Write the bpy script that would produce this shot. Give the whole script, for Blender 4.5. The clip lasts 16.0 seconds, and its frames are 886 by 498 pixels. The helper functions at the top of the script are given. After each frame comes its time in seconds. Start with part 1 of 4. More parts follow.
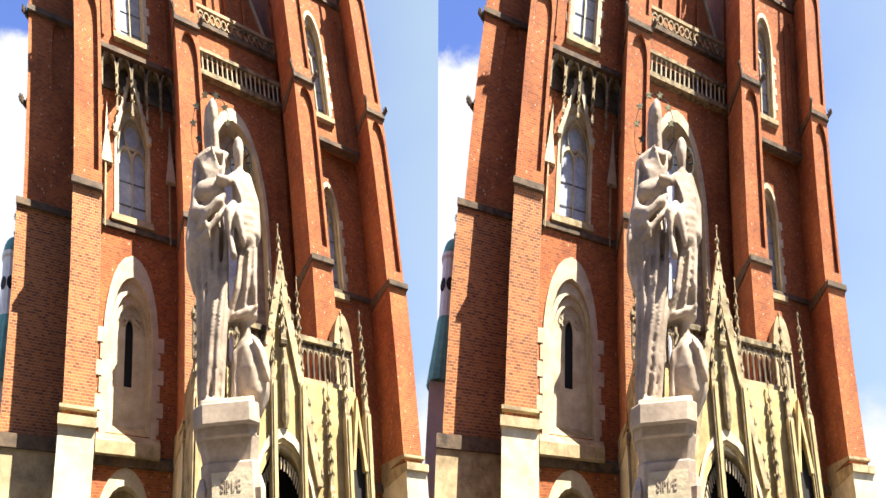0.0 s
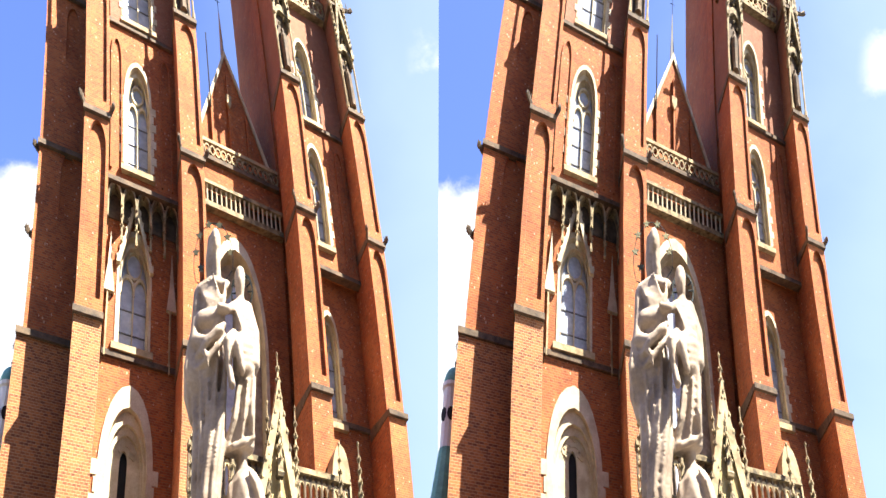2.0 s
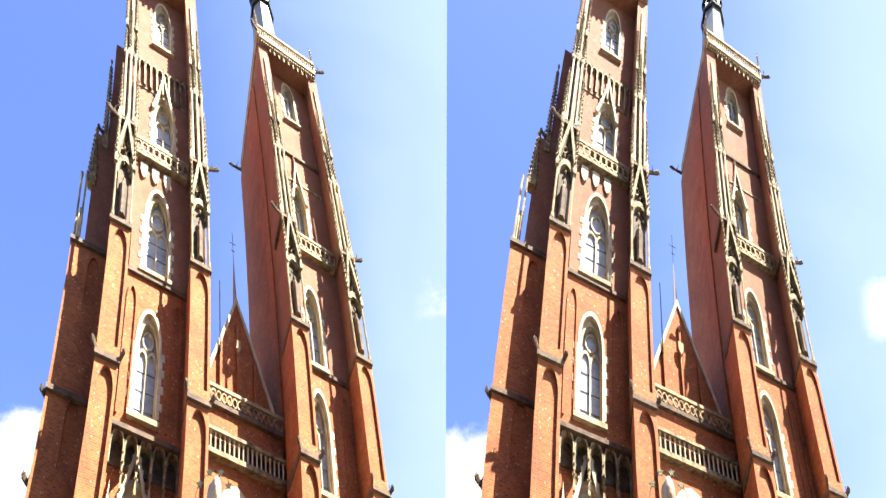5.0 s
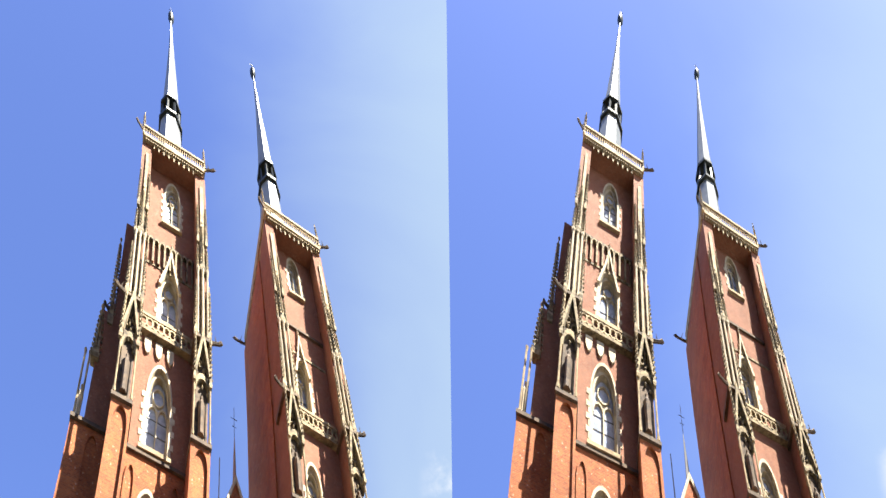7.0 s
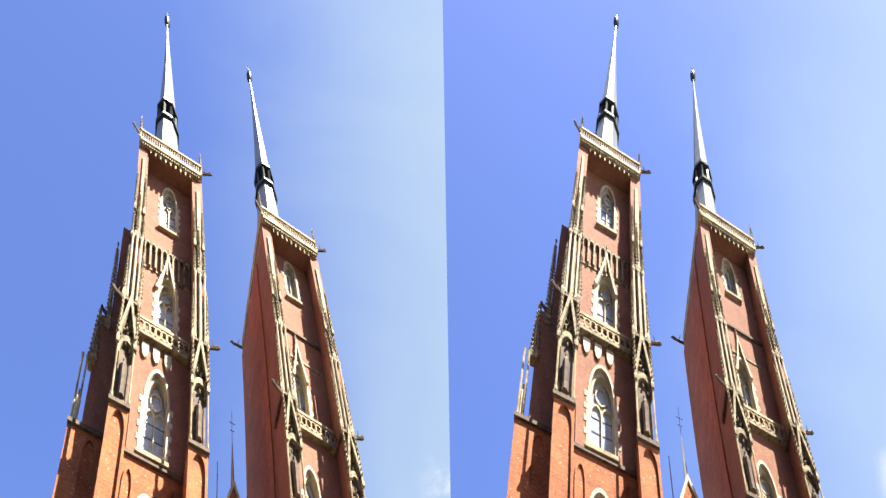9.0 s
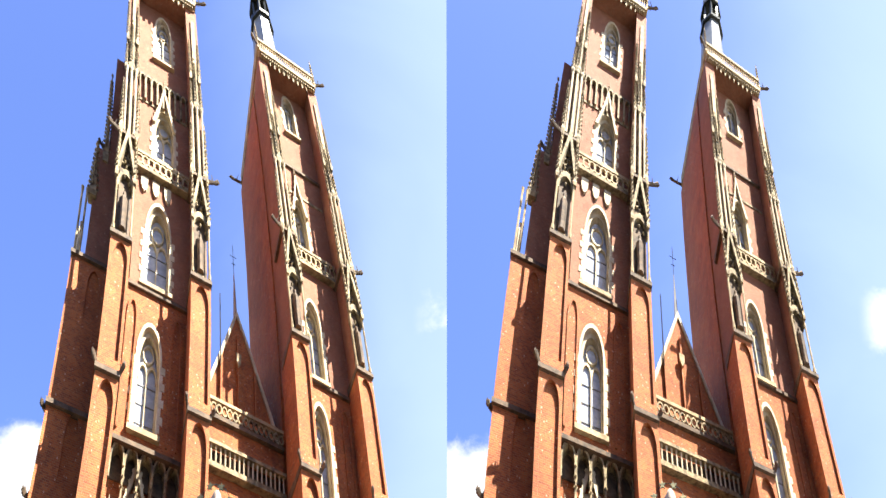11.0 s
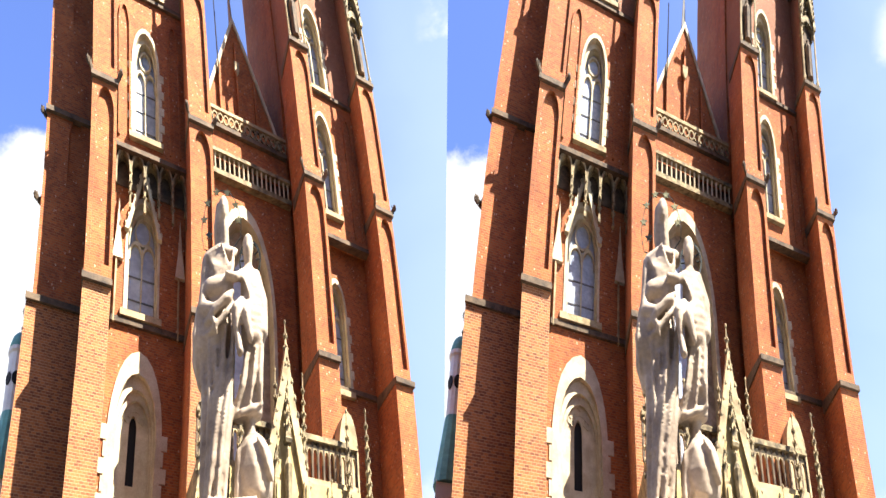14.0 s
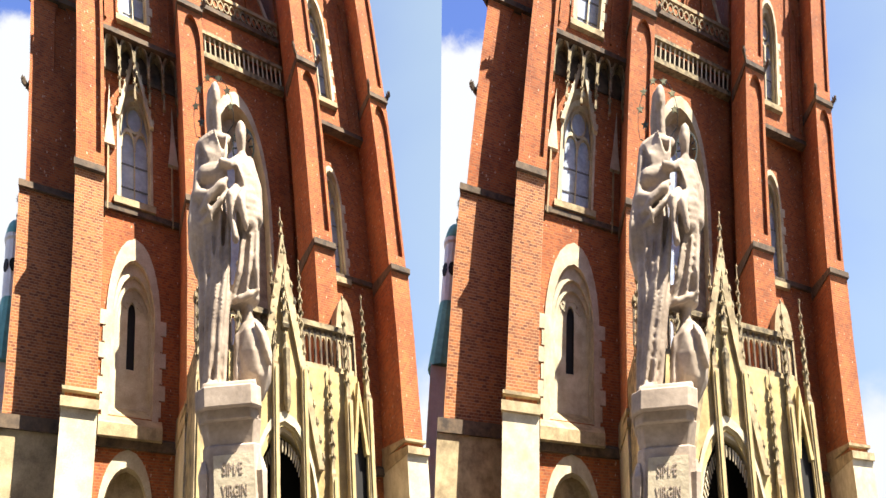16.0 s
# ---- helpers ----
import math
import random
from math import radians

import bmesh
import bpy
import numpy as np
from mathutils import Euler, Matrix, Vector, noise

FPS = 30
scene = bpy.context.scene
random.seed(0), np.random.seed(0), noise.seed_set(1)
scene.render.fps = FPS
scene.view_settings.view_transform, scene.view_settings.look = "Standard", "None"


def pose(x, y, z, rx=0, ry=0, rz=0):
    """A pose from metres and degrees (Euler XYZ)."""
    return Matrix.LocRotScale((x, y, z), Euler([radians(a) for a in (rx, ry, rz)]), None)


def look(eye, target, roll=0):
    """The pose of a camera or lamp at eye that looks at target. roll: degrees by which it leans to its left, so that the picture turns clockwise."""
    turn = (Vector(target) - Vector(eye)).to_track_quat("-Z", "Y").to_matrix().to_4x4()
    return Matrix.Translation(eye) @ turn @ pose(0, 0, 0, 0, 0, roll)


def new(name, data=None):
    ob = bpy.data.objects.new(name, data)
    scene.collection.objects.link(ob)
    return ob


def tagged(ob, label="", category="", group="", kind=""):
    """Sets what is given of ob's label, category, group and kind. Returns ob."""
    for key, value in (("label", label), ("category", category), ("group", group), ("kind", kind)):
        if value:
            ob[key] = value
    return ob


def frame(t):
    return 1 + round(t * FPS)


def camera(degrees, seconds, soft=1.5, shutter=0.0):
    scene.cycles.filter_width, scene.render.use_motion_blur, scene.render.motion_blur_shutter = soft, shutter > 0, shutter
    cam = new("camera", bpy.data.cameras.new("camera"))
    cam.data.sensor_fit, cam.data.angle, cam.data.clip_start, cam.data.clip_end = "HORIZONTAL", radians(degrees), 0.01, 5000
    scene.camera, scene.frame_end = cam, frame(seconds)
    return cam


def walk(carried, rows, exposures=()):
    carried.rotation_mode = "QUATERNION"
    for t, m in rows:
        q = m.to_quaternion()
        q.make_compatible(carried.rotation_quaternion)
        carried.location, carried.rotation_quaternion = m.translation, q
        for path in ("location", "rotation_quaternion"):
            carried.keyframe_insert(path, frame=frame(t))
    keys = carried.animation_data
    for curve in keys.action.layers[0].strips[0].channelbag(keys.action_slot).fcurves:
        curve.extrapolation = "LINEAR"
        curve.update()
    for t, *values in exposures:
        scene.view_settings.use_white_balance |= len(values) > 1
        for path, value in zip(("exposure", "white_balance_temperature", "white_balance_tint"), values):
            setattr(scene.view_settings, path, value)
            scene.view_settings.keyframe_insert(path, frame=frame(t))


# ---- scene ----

# The film is a stereo pair, laid side by side and narrowed to half width: the place therefore
# stands here twice, each half as slender as the film shows it, and one camera looks up between them.

# ---------------------------------------------------------------- camera
cam = camera(51.55, 16.0)
EYE = (0.0, 0.0, 1.6)
TURNS = [  # seconds, bearing to the right, tilt up, roll
    (0.0, 0.37, 23.95, 0.03), (0.5, 0.29, 26.03, -0.23), (1.0, -0.18, 28.40, -0.08), (1.5, 0.16, 30.15, -0.18),
    (2.0, 0.34, 31.94, -0.09), (2.5, 0.54, 33.95, -0.20), (3.0, 0.48, 36.42, -0.06), (3.5, 0.46, 39.13, 0.24),
    (4.0, 0.30, 41.57, 0.38), (4.2, 0.06, 42.95, 0.49), (6.3, -0.64, 53.30, 0.39), (6.5, -0.76, 54.70, 0.46),
    (7.0, -0.74, 57.85, -0.04), (7.5, -0.24, 59.39, -0.98), (8.0, -0.02, 59.36, -0.95), (8.2, -0.13, 59.24, -0.92),
    (10.3, -0.33, 52.49, -0.11), (10.5, -0.10, 51.13, -0.21), (11.0, -0.35, 47.94, 0.19), (11.5, -0.09, 44.64, 0.15),
    (12.0, 0.22, 41.33, 0.04), (12.5, 0.05, 38.35, 0.22), (13.0, -0.41, 34.51, 0.58), (13.5, -0.14, 32.45, 0.52),
    (14.0, -0.21, 30.01, 0.58), (14.5, 0.15, 28.28, 0.43), (15.0, 0.29, 26.40, 0.40), (15.5, 0.39, 24.84, 0.44),
    (16.0, 0.23, 23.01, 0.43)]


def ahead(bearing, tilt):
    b, e = radians(bearing), radians(tilt)
    return Vector((math.sin(b) * math.cos(e), math.cos(b) * math.cos(e), math.sin(e)))


walk(cam, [(t, look(EYE, Vector(EYE) + ahead(b, e) * 10, r)) for t, b, e, r in TURNS],
     exposures=[(0.0, 2.15), (1.5, 2.4), (3.5, 2.68), (4.2, 2.68), (6.5, 2.28), (7.5, 2.15), (8.2, 2.15), (10.5, 2.4), (12.0, 2.65), (13.5, 2.5), (15.0, 2.25), (16.0, 2.1)])

# ---------------------------------------------------------------- sky and sun
SUN = Vector((0.32, -0.25, 0.74)).normalized()
world = bpy.data.worlds.new("sky")
scene.world = world
world.use_nodes = True
wn = world.node_tree.nodes
sky = wn.new("ShaderNodeTexSky")
sky.sky_type = "NISHITA"
sky.sun_disc = False
sky.sun_elevation = math.asin(SUN.z)
sky.sun_rotation = math.atan2(SUN.x, SUN.y)
sky.air_density, sky.dust_density, sky.ozone_density = 1.1, 1.3, 5.5
wn["Background"].inputs[1].default_value = 0.05
wl = world.node_tree.links


def reckon(op, a, b=0.0, c=0.0):
    """A sum for the sky's shader: its inputs are numbers or sockets."""
    m = wn.new("ShaderNodeMath")
    m.operation = op
    for k, v in enumerate((a, b, c)):
        if isinstance(v, (int, float)):
            m.inputs[k].default_value = v
        else:
            wl.new(v, m.inputs[k])
    return m.outputs[0]


def ramp01(v, low, high):
    m = wn.new("ShaderNodeMapRange")
    m.interpolation_type = "SMOOTHSTEP"
    m.inputs["From Min"].default_value, m.inputs["From Max"].default_value = low, high
    wl.new(v, m.inputs["Value"])
    return m.outputs["Result"]


def over(fac, under, colour, mode="MIX"):
    m = wn.new("ShaderNodeMix")
    m.data_type, m.blend_type = "RGBA", mode
    if isinstance(fac, float):
        m.inputs["Factor"].default_value = fac
    else:
        wl.new(fac, m.inputs["Factor"])
    wl.new(under, m.inputs["A"])
    m.inputs["B"].default_value = (*colour, 1)
    return m.outputs["Result"]


co = wn.new("ShaderNodeTexCoord")
xyz = wn.new("ShaderNodeSeparateXYZ")
wl.new(co.outputs["Generated"], xyz.inputs[0])
sx, sy, sz = xyz.outputs
aside = reckon("DIVIDE", sx, reckon("SQRT", reckon("ADD", reckon("MULTIPLY", sy, sy), reckon("MULTIPLY", sz, sz))))
rise = reckon("MULTIPLY", reckon("ARCTAN2", sz, sy), 57.2958)
across = reckon("FRACT", reckon("ADD", reckon("DIVIDE", reckon("MINIMUM", reckon("MAXIMUM", aside, -0.483), 0.483), 0.4835), 4.0))  # each half's sky from its one edge to its other
puff = wn.new("ShaderNodeTexNoise")
puff.inputs["Scale"].default_value, puff.inputs["Detail"].default_value, puff.inputs["Roughness"].default_value = 9.0, 9, 0.58
wl.new(co.outputs["Generated"], puff.inputs["Vector"])
wisp = wn.new("ShaderNodeTexNoise")
wisp.inputs["Scale"].default_value, wisp.inputs["Detail"].default_value, wisp.inputs["Distortion"].default_value = 3.0, 5, 0.8
wl.new(co.outputs["Generated"], wisp.inputs["Vector"])
lump = reckon("MULTIPLY", reckon("SUBTRACT", puff.outputs["Fac"], 0.5), 9.0)
# tall cumulus at one edge, low cumulus at the other, a scrap of cloud above it, and thin haze towards the sun
tall = reckon("MULTIPLY", ramp01(reckon("SUBTRACT", reckon("ADD", 36.6, lump), rise), -0.5, 1.0), ramp01(reckon("ADD", across, reckon("MULTIPLY", lump, 0.012)), 0.27, 0.22))
low = reckon("MULTIPLY", ramp01(reckon("SUBTRACT", reckon("ADD", 15.5, lump), rise), -1.0, 2.5), ramp01(across, 0.7, 0.9))
scrap = reckon("MULTIPLY", ramp01(reckon("ADD", reckon("ABSOLUTE", reckon("SUBTRACT", rise, 43.2)), reckon("MULTIPLY", lump, 1.3)), 1.4, -0.8), ramp01(across, 0.92, 0.98))
haze = reckon("MULTIPLY", ramp01(reckon("ADD", across, reckon("MULTIPLY", reckon("SUBTRACT", wisp.outputs["Fac"], 0.5), 0.5)), 0.35, 1.15), 0.75)
blue = over(1.0, sky.outputs[0], (0.93, 0.93, 1.28), "MULTIPLY")
colour = over(haze, blue, (2.9, 3.7, 4.2))
for mask in (tall, low, scrap):
    colour = over(mask, colour, (4.6, 4.7, 4.9))
wl.new(colour, wn["Background"].inputs[0])
sun = new("sun", bpy.data.lights.new("sun", "SUN"))
sun.data.energy, sun.data.angle, sun.data.color = 5.0, radians(0.5), (1.0, 0.93, 0.80)
sun.matrix_world = look(SUN * 100, (0, 0, 0))


# ---------------------------------------------------------------- materials
def material(name, colour, rough=0.85, metal=0.0, second=None, scale=1.5, grain=0.25, bump=0.007, fine=30.0):
    """A weathered surface: broad stains between two colours, fine grain and a little relief."""
    m = bpy.data.materials.new(name)
    m.use_nodes = True
    nt = m.node_tree
    n, l = nt.nodes, nt.links
    bs = n["Principled BSDF"]
    bs.inputs["Roughness"].default_value, bs.inputs["Metallic"].default_value = rough, metal
    co = n.new("ShaderNodeTexCoord")
    big = n.new("ShaderNodeTexNoise")
    big.inputs["Scale"].default_value, big.inputs["Detail"].default_value, big.inputs["Roughness"].default_value = scale, 6, 0.65
    small = n.new("ShaderNodeTexNoise")
    small.inputs["Scale"].default_value, small.inputs["Detail"].default_value = fine, 3
    for x in (big, small):
        l.new(co.outputs["Object"], x.inputs["Vector"])
    ramp = n.new("ShaderNodeValToRGB")
    ramp.color_ramp.elements[0].position, ramp.color_ramp.elements[1].position = 0.35, 0.68
    ramp.color_ramp.elements[0].color = (*(second or [c * 0.6 for c in colour]), 1)
    ramp.color_ramp.elements[1].color = (*colour, 1)
    l.new(big.outputs["Fac"], ramp.inputs["Fac"])
    mix = n.new("ShaderNodeMix")
    mix.data_type, mix.blend_type = "RGBA", "OVERLAY"
    mix.inputs["Factor"].default_value = grain
    l.new(ramp.outputs["Color"], mix.inputs["A"])
    l.new(small.outputs["Fac"], mix.inputs["B"])
    l.new(mix.outputs["Result"], bs.inputs["Base Color"])
    if bump:
        b = n.new("ShaderNodeBump")
        b.inputs["Strength"].default_value, b.inputs["Distance"].default_value = 0.6, bump
        l.new(small.outputs["Fac"], b.inputs["Height"])
        l.new(b.outputs["Normal"], bs.inputs["Normal"])
    return m


def brickwork(name, one, two, mortar, stain, pale=0.0):
    """Bricks of 28 by 9 cm laid in metres, with dark burnt headers, stains and pale putlog marks."""
    m = bpy.data.materials.new(name)
    m.use_nodes = True
    nt = m.node_tree
    n, l = nt.nodes, nt.links
    bs = n["Principled BSDF"]
    bs.inputs["Roughness"].default_value = 0.9
    uv = n.new("ShaderNodeUVMap")
    br = n.new("ShaderNodeTexBrick")
    br.inputs["Scale"].default_value = 1.0
    br.inputs["Brick Width"].default_value, br.inputs["Row Height"].default_value = 0.27, 0.095
    br.inputs["Mortar Size"].default_value, br.inputs["Mortar Smooth"].default_value, br.inputs["Bias"].default_value = 0.012, 0.3, -0.1
    br.inputs["Color1"].default_value, br.inputs["Color2"].default_value = (*one, 1), (*two, 1)
    br.inputs["Mortar"].default_value = (*mortar, 1)
    br.offset = 0.5
    l.new(uv.outputs["UV"], br.inputs["Vector"])
    big = n.new("ShaderNodeTexNoise")
    big.inputs["Scale"].default_value, big.inputs["Detail"].default_value, big.inputs["Roughness"].default_value = 0.45, 8, 0.7
    l.new(uv.outputs["UV"], big.inputs["Vector"])
    ramp = n.new("ShaderNodeValToRGB")
    ramp.color_ramp.elements[0].position, ramp.color_ramp.elements[1].position = 0.3, 0.62
    ramp.color_ramp.elements[0].color, ramp.color_ramp.elements[1].color = (*stain, 1), (1, 1, 1, 1)
    l.new(big.outputs["Fac"], ramp.inputs["Fac"])
    mul = n.new("ShaderNodeMix")
    mul.data_type, mul.blend_type = "RGBA", "MULTIPLY"
    mul.inputs["Factor"].default_value = 0.8
    l.new(br.outputs["Color"], mul.inputs["A"])
    l.new(ramp.outputs["Color"], mul.inputs["B"])
    # single burnt or pale bricks
    vo = n.new("ShaderNodeTexVoronoi")
    vo.inputs["Scale"].default_value = 2.6
    l.new(uv.outputs["UV"], vo.inputs["Vector"])
    dot = n.new("ShaderNodeMath")
    dot.operation = "LESS_THAN"
    dot.inputs[1].default_value = 0.13
    l.new(vo.outputs["Distance"], dot.inputs[0])
    amount = n.new("ShaderNodeMath")
    amount.operation = "MULTIPLY"
    amount.inputs[1].default_value = pale
    l.new(dot.outputs[0], amount.inputs[0])
    spot = n.new("ShaderNodeMix")
    spot.data_type = "RGBA"
    spot.inputs["B"].default_value = (0.62, 0.45, 0.32, 1)
    l.new(amount.outputs[0], spot.inputs["Factor"])
    l.new(mul.outputs["Result"], spot.inputs["A"])
    l.new(spot.outputs["Result"], bs.inputs["Base Color"])
    b = n.new("ShaderNodeBump")
    b.invert = True
    b.inputs["Strength"].default_value, b.inputs["Distance"].default_value = 0.5, 0.015
    l.new(br.outputs["Fac"], b.inputs["Height"])
    l.new(b.outputs["Normal"], bs.inputs["Normal"])
    return m


BRICK = brickwork("orange_brick", (0.41, 0.108, 0.022), (0.22, 0.05, 0.014), (0.30, 0.15, 0.06), (0.45, 0.36, 0.34), 0.45)
BRICK_LOW = brickwork("pale_orange_brick", (0.36, 0.122, 0.034), (0.12, 0.036, 0.016), (0.38, 0.22, 0.11), (0.75, 0.68, 0.6), 0.0)
BRICK_UP = brickwork("weathered_brick", (0.27, 0.10, 0.05), (0.20, 0.068, 0.036), (0.24, 0.14, 0.085), (0.6, 0.52, 0.48), 0.25)
STONE = material("limestone", (0.44, 0.345, 0.195), second=(0.17, 0.125, 0.065))
STONE_PALE = material("pale_limestone", (0.52, 0.45, 0.32), second=(0.34, 0.28, 0.185))
# dark for soot, and for shade painted into niches, strings and the recess
STONE_DARK = material("sooty_shaded_stone", (0.14, 0.092, 0.052), second=(0.035, 0.024, 0.016), scale=2.5)
CARVED = material("weathered_carved_stone", (0.36, 0.28, 0.15), second=(0.06, 0.045, 0.026), scale=3.0)
STATUE = material("grey_sandstone", (0.44, 0.355, 0.275), second=(0.21, 0.16, 0.12), scale=2.2, bump=0.003)
PORCH = material("honey_limestone", (0.52, 0.41, 0.18), second=(0.26, 0.18, 0.075), scale=0.9)
# near-black for unlit openings: their shade is put into the colour
DARK = material("interior_shade", (0.012, 0.010, 0.009), grain=0.1)
LEAD = material("window_lead", (0.16, 0.17, 0.19), rough=0.5)
IRON = material("black_iron", (0.025, 0.032, 0.03), rough=0.5, metal=0.6)
METAL = material("grey_zinc_sheet", (0.22, 0.235, 0.24), rough=0.5, metal=0.3, second=(0.16, 0.175, 0.18), scale=0.6, bump=0.0)
COPPER = material("green_copper", (0.16, 0.38, 0.30), second=(0.09, 0.24, 0.20), rough=0.7)
GILT = material("tarnished_gilt", (0.20, 0.17, 0.08), rough=0.45, metal=0.7, second=(0.06, 0.07, 0.05))
PLASTER = material("white_plaster", (0.74, 0.72, 0.66), second=(0.6, 0.58, 0.52))
ROOF = material("roof_tiles", (0.16, 0.06, 0.04))
PAVING = material("stone_paving", (0.11, 0.10, 0.09), scale=0.4)
# the reflected sky is painted into the panes as pale blue-grey
GLASS = material("sky_toned_leaded_glass", (0.44, 0.48, 0.58), rough=0.22, second=(0.28, 0.32, 0.41), scale=1.2, grain=0.3, bump=0.004, fine=5.0)

# ---------------------------------------------------------------- the two halves
# Church plan: s along the front, d inwards, h upwards, in metres. Rows that set it out before the eye, with the way to the eye last:
CHURCH = ((0.8760, -0.2213, -0.0547, -7.3836), (0.3757, 0.9126, 0.0000, 25.2994), (0.0317, -0.0844, 0.9944, -1.6353))
# How each half stands aside and is narrowed: sideways slope, then height angle, by powers of both
NARROW = (((-0.2396, 0.5006, 0.0010, 0.0025, -0.0045, 0.0045, -0.0040, 0.0028, -0.0003, -0.0156),
           (0.0003, -0.0022, 0.0044, 0.0437, -0.0013, 0.0072, -0.0013, 0.0005, 0.0594, -0.0003)),
          ((0.2402, 0.4999, -0.0017, -0.0021, -0.0006, -0.0184, -0.0007, 0.0042, -0.0000, 0.0045),
           (-0.0003, -0.0026, -0.0025, 0.0436, -0.0016, -0.0074, 0.0049, -0.0018, 0.0574, 0.0036)))
SQUARE = (((0.5095, -0.1936, -0.1346, -0.0379), (-0.0418, 1.0233, 0.0030, 0.0026), (0.0400, 0.0125, 1.0171, 0.0043)),
          ((0.4826, 0.2315, 0.0813, 0.0270), (-0.0424, 0.9851, 0.0016, -0.0024), (0.0374, 0.0153, 0.9779, -0.0057)))
SIDE = 0
REACH = (0.78, 1.3)  # how far off each half of the church stands, so that neither shades the other


def set_out(p, plan):
    """Where a point of the plan stands: (s, d, h) of the church, or (x, y, h) of the square before it."""
    if plan == "church":
        x, y, z = (r[0] * p[0] + r[1] * p[1] + r[2] * p[2] + r[3] for r in CHURCH)
        far = math.hypot(y, z)
        a, e = x / far, math.atan2(z, y)
        b = e - 0.7
        powers = (1, a, b, a * b, a * a, b * b, a ** 3, a * a * b, a * b * b, b ** 3)
        side, lift = (sum(k * v for k, v in zip(row, powers)) for row in NARROW[SIDE])
        return Vector((side, math.cos(e + lift), math.sin(e + lift))) * far * REACH[SIDE] + Vector(EYE)
    x, y, z = p[0], p[1], p[2] - EYE[2]
    return Vector([r[0] * x + r[1] * y + r[2] * z + r[3] for r in SQUARE[SIDE]]) + Vector(EYE)


def thing(name, base, label, category, plan="church", group=""):
    e = new(name)
    e.location = set_out(base, plan)
    e.empty_display_size = 0.5
    e["plan"] = plan
    return tagged(e, label, category, group)


def root_of(ob):
    while ob.parent:
        ob = ob.parent
    return ob


def part(name, bm, mat, parent, label="", smooth=False):
    """Links a bmesh, in plan metres, as one mesh object under a thing or a part."""
    plan = root_of(parent)["plan"]
    low, high = min(v.co.z for v in bm.verts), max(v.co.z for v in bm.verts)
    if high - low > 5:
        k = math.floor(low / 4) * 4 + 4
        while k < high - 1:
            bmesh.ops.bisect_plane(bm, geom=bm.verts[:] + bm.edges[:] + bm.faces[:], plane_co=(0, 0, k + 0.137), plane_no=(0, 0, 1))
            k += 4
    bmesh.ops.recalc_face_normals(bm, faces=bm.faces)
    uv = bm.loops.layers.uv.new("UVMap")
    for f in bm.faces:
        f.smooth = smooth
        a = max(range(3), key=lambda i: abs(f.normal[i]))
        for lp in f.loops:
            c = lp.vert.co
            lp[uv].uv = (c.y + 0.13, c.z) if a == 0 else (c.x, c.z) if a == 1 else (c.x, c.y)
    o = root_of(parent).location
    for v in bm.verts:
        v.co = set_out(v.co, plan) - o
    me = bpy.data.meshes.new(name)
    bm.to_mesh(me)
    bm.free()
    me.materials.append(mat)
    ob = new(name, me)
    ob.parent = parent
    return tagged(ob, label)


# ---------------------------------------------------------------- shapes
def box(bm, s0, s1, d0, d1, h0, h1, top=0.0, slope=0.0):
    """A block; top narrows its upper face all round, slope lowers its front upper edge."""
    p = [(s0, d0, h0), (s1, d0, h0), (s1, d1, h0), (s0, d1, h0),
         (s0 + top, d0 + top, h1 - slope), (s1 - top, d0 + top, h1 - slope), (s1 - top, d1 - top, h1), (s0 + top, d1 - top, h1)]
    v = [bm.verts.new(c) for c in p]
    for f in ((0, 3, 2, 1), (4, 5, 6, 7), (0, 1, 5, 4), (1, 2, 6, 5), (2, 3, 7, 6), (3, 0, 4, 7)):
        bm.faces.new([v[i] for i in f])
    return bm


def blk(*a, **k):
    return box(bmesh.new(), *a, **k)


def slab(bm, outline, d0, d1):
    """An outline in the plane of the front, given thickness."""
    a = [bm.verts.new((s, d0, h)) for s, h in outline]
    b = [bm.verts.new((s, d1, h)) for s, h in outline]
    bm.faces.new(a)
    bm.faces.new(b[::-1])
    for i in range(len(a)):
        j = (i + 1) % len(a)
        bm.faces.new((a[j], a[i], b[i], b[j]))
    return bm


def strip(bm, outer, inner, d0, d1):
    """A band between two open outlines with as many points each."""
    for i in range(len(outer) - 1):
        slab(bm, [outer[i], outer[i + 1], inner[i + 1], inner[i]], d0, d1)
    bmesh.ops.remove_doubles(bm, verts=bm.verts, dist=0.0005)
    return bm


def arch(c, w, sill, spring, apex, n=7):
    """The outline of a pointed opening from its foot on one side over the apex to the other foot."""
    left = [(c - w / 2, sill)]
    for i in range(n + 1):
        a = i / n
        x = w / 2 * (1 - a ** 1.0)
        left.append((c - w / 2 * math.cos(a * math.pi / 2) ** 0.8 if i < n else c, spring + (apex - spring) * math.sin(a * math.pi / 2) ** 0.92 * (0.80 + 0.20 * a)))
    return left + [(2 * c - s, h) for s, h in reversed(left[:-1])]


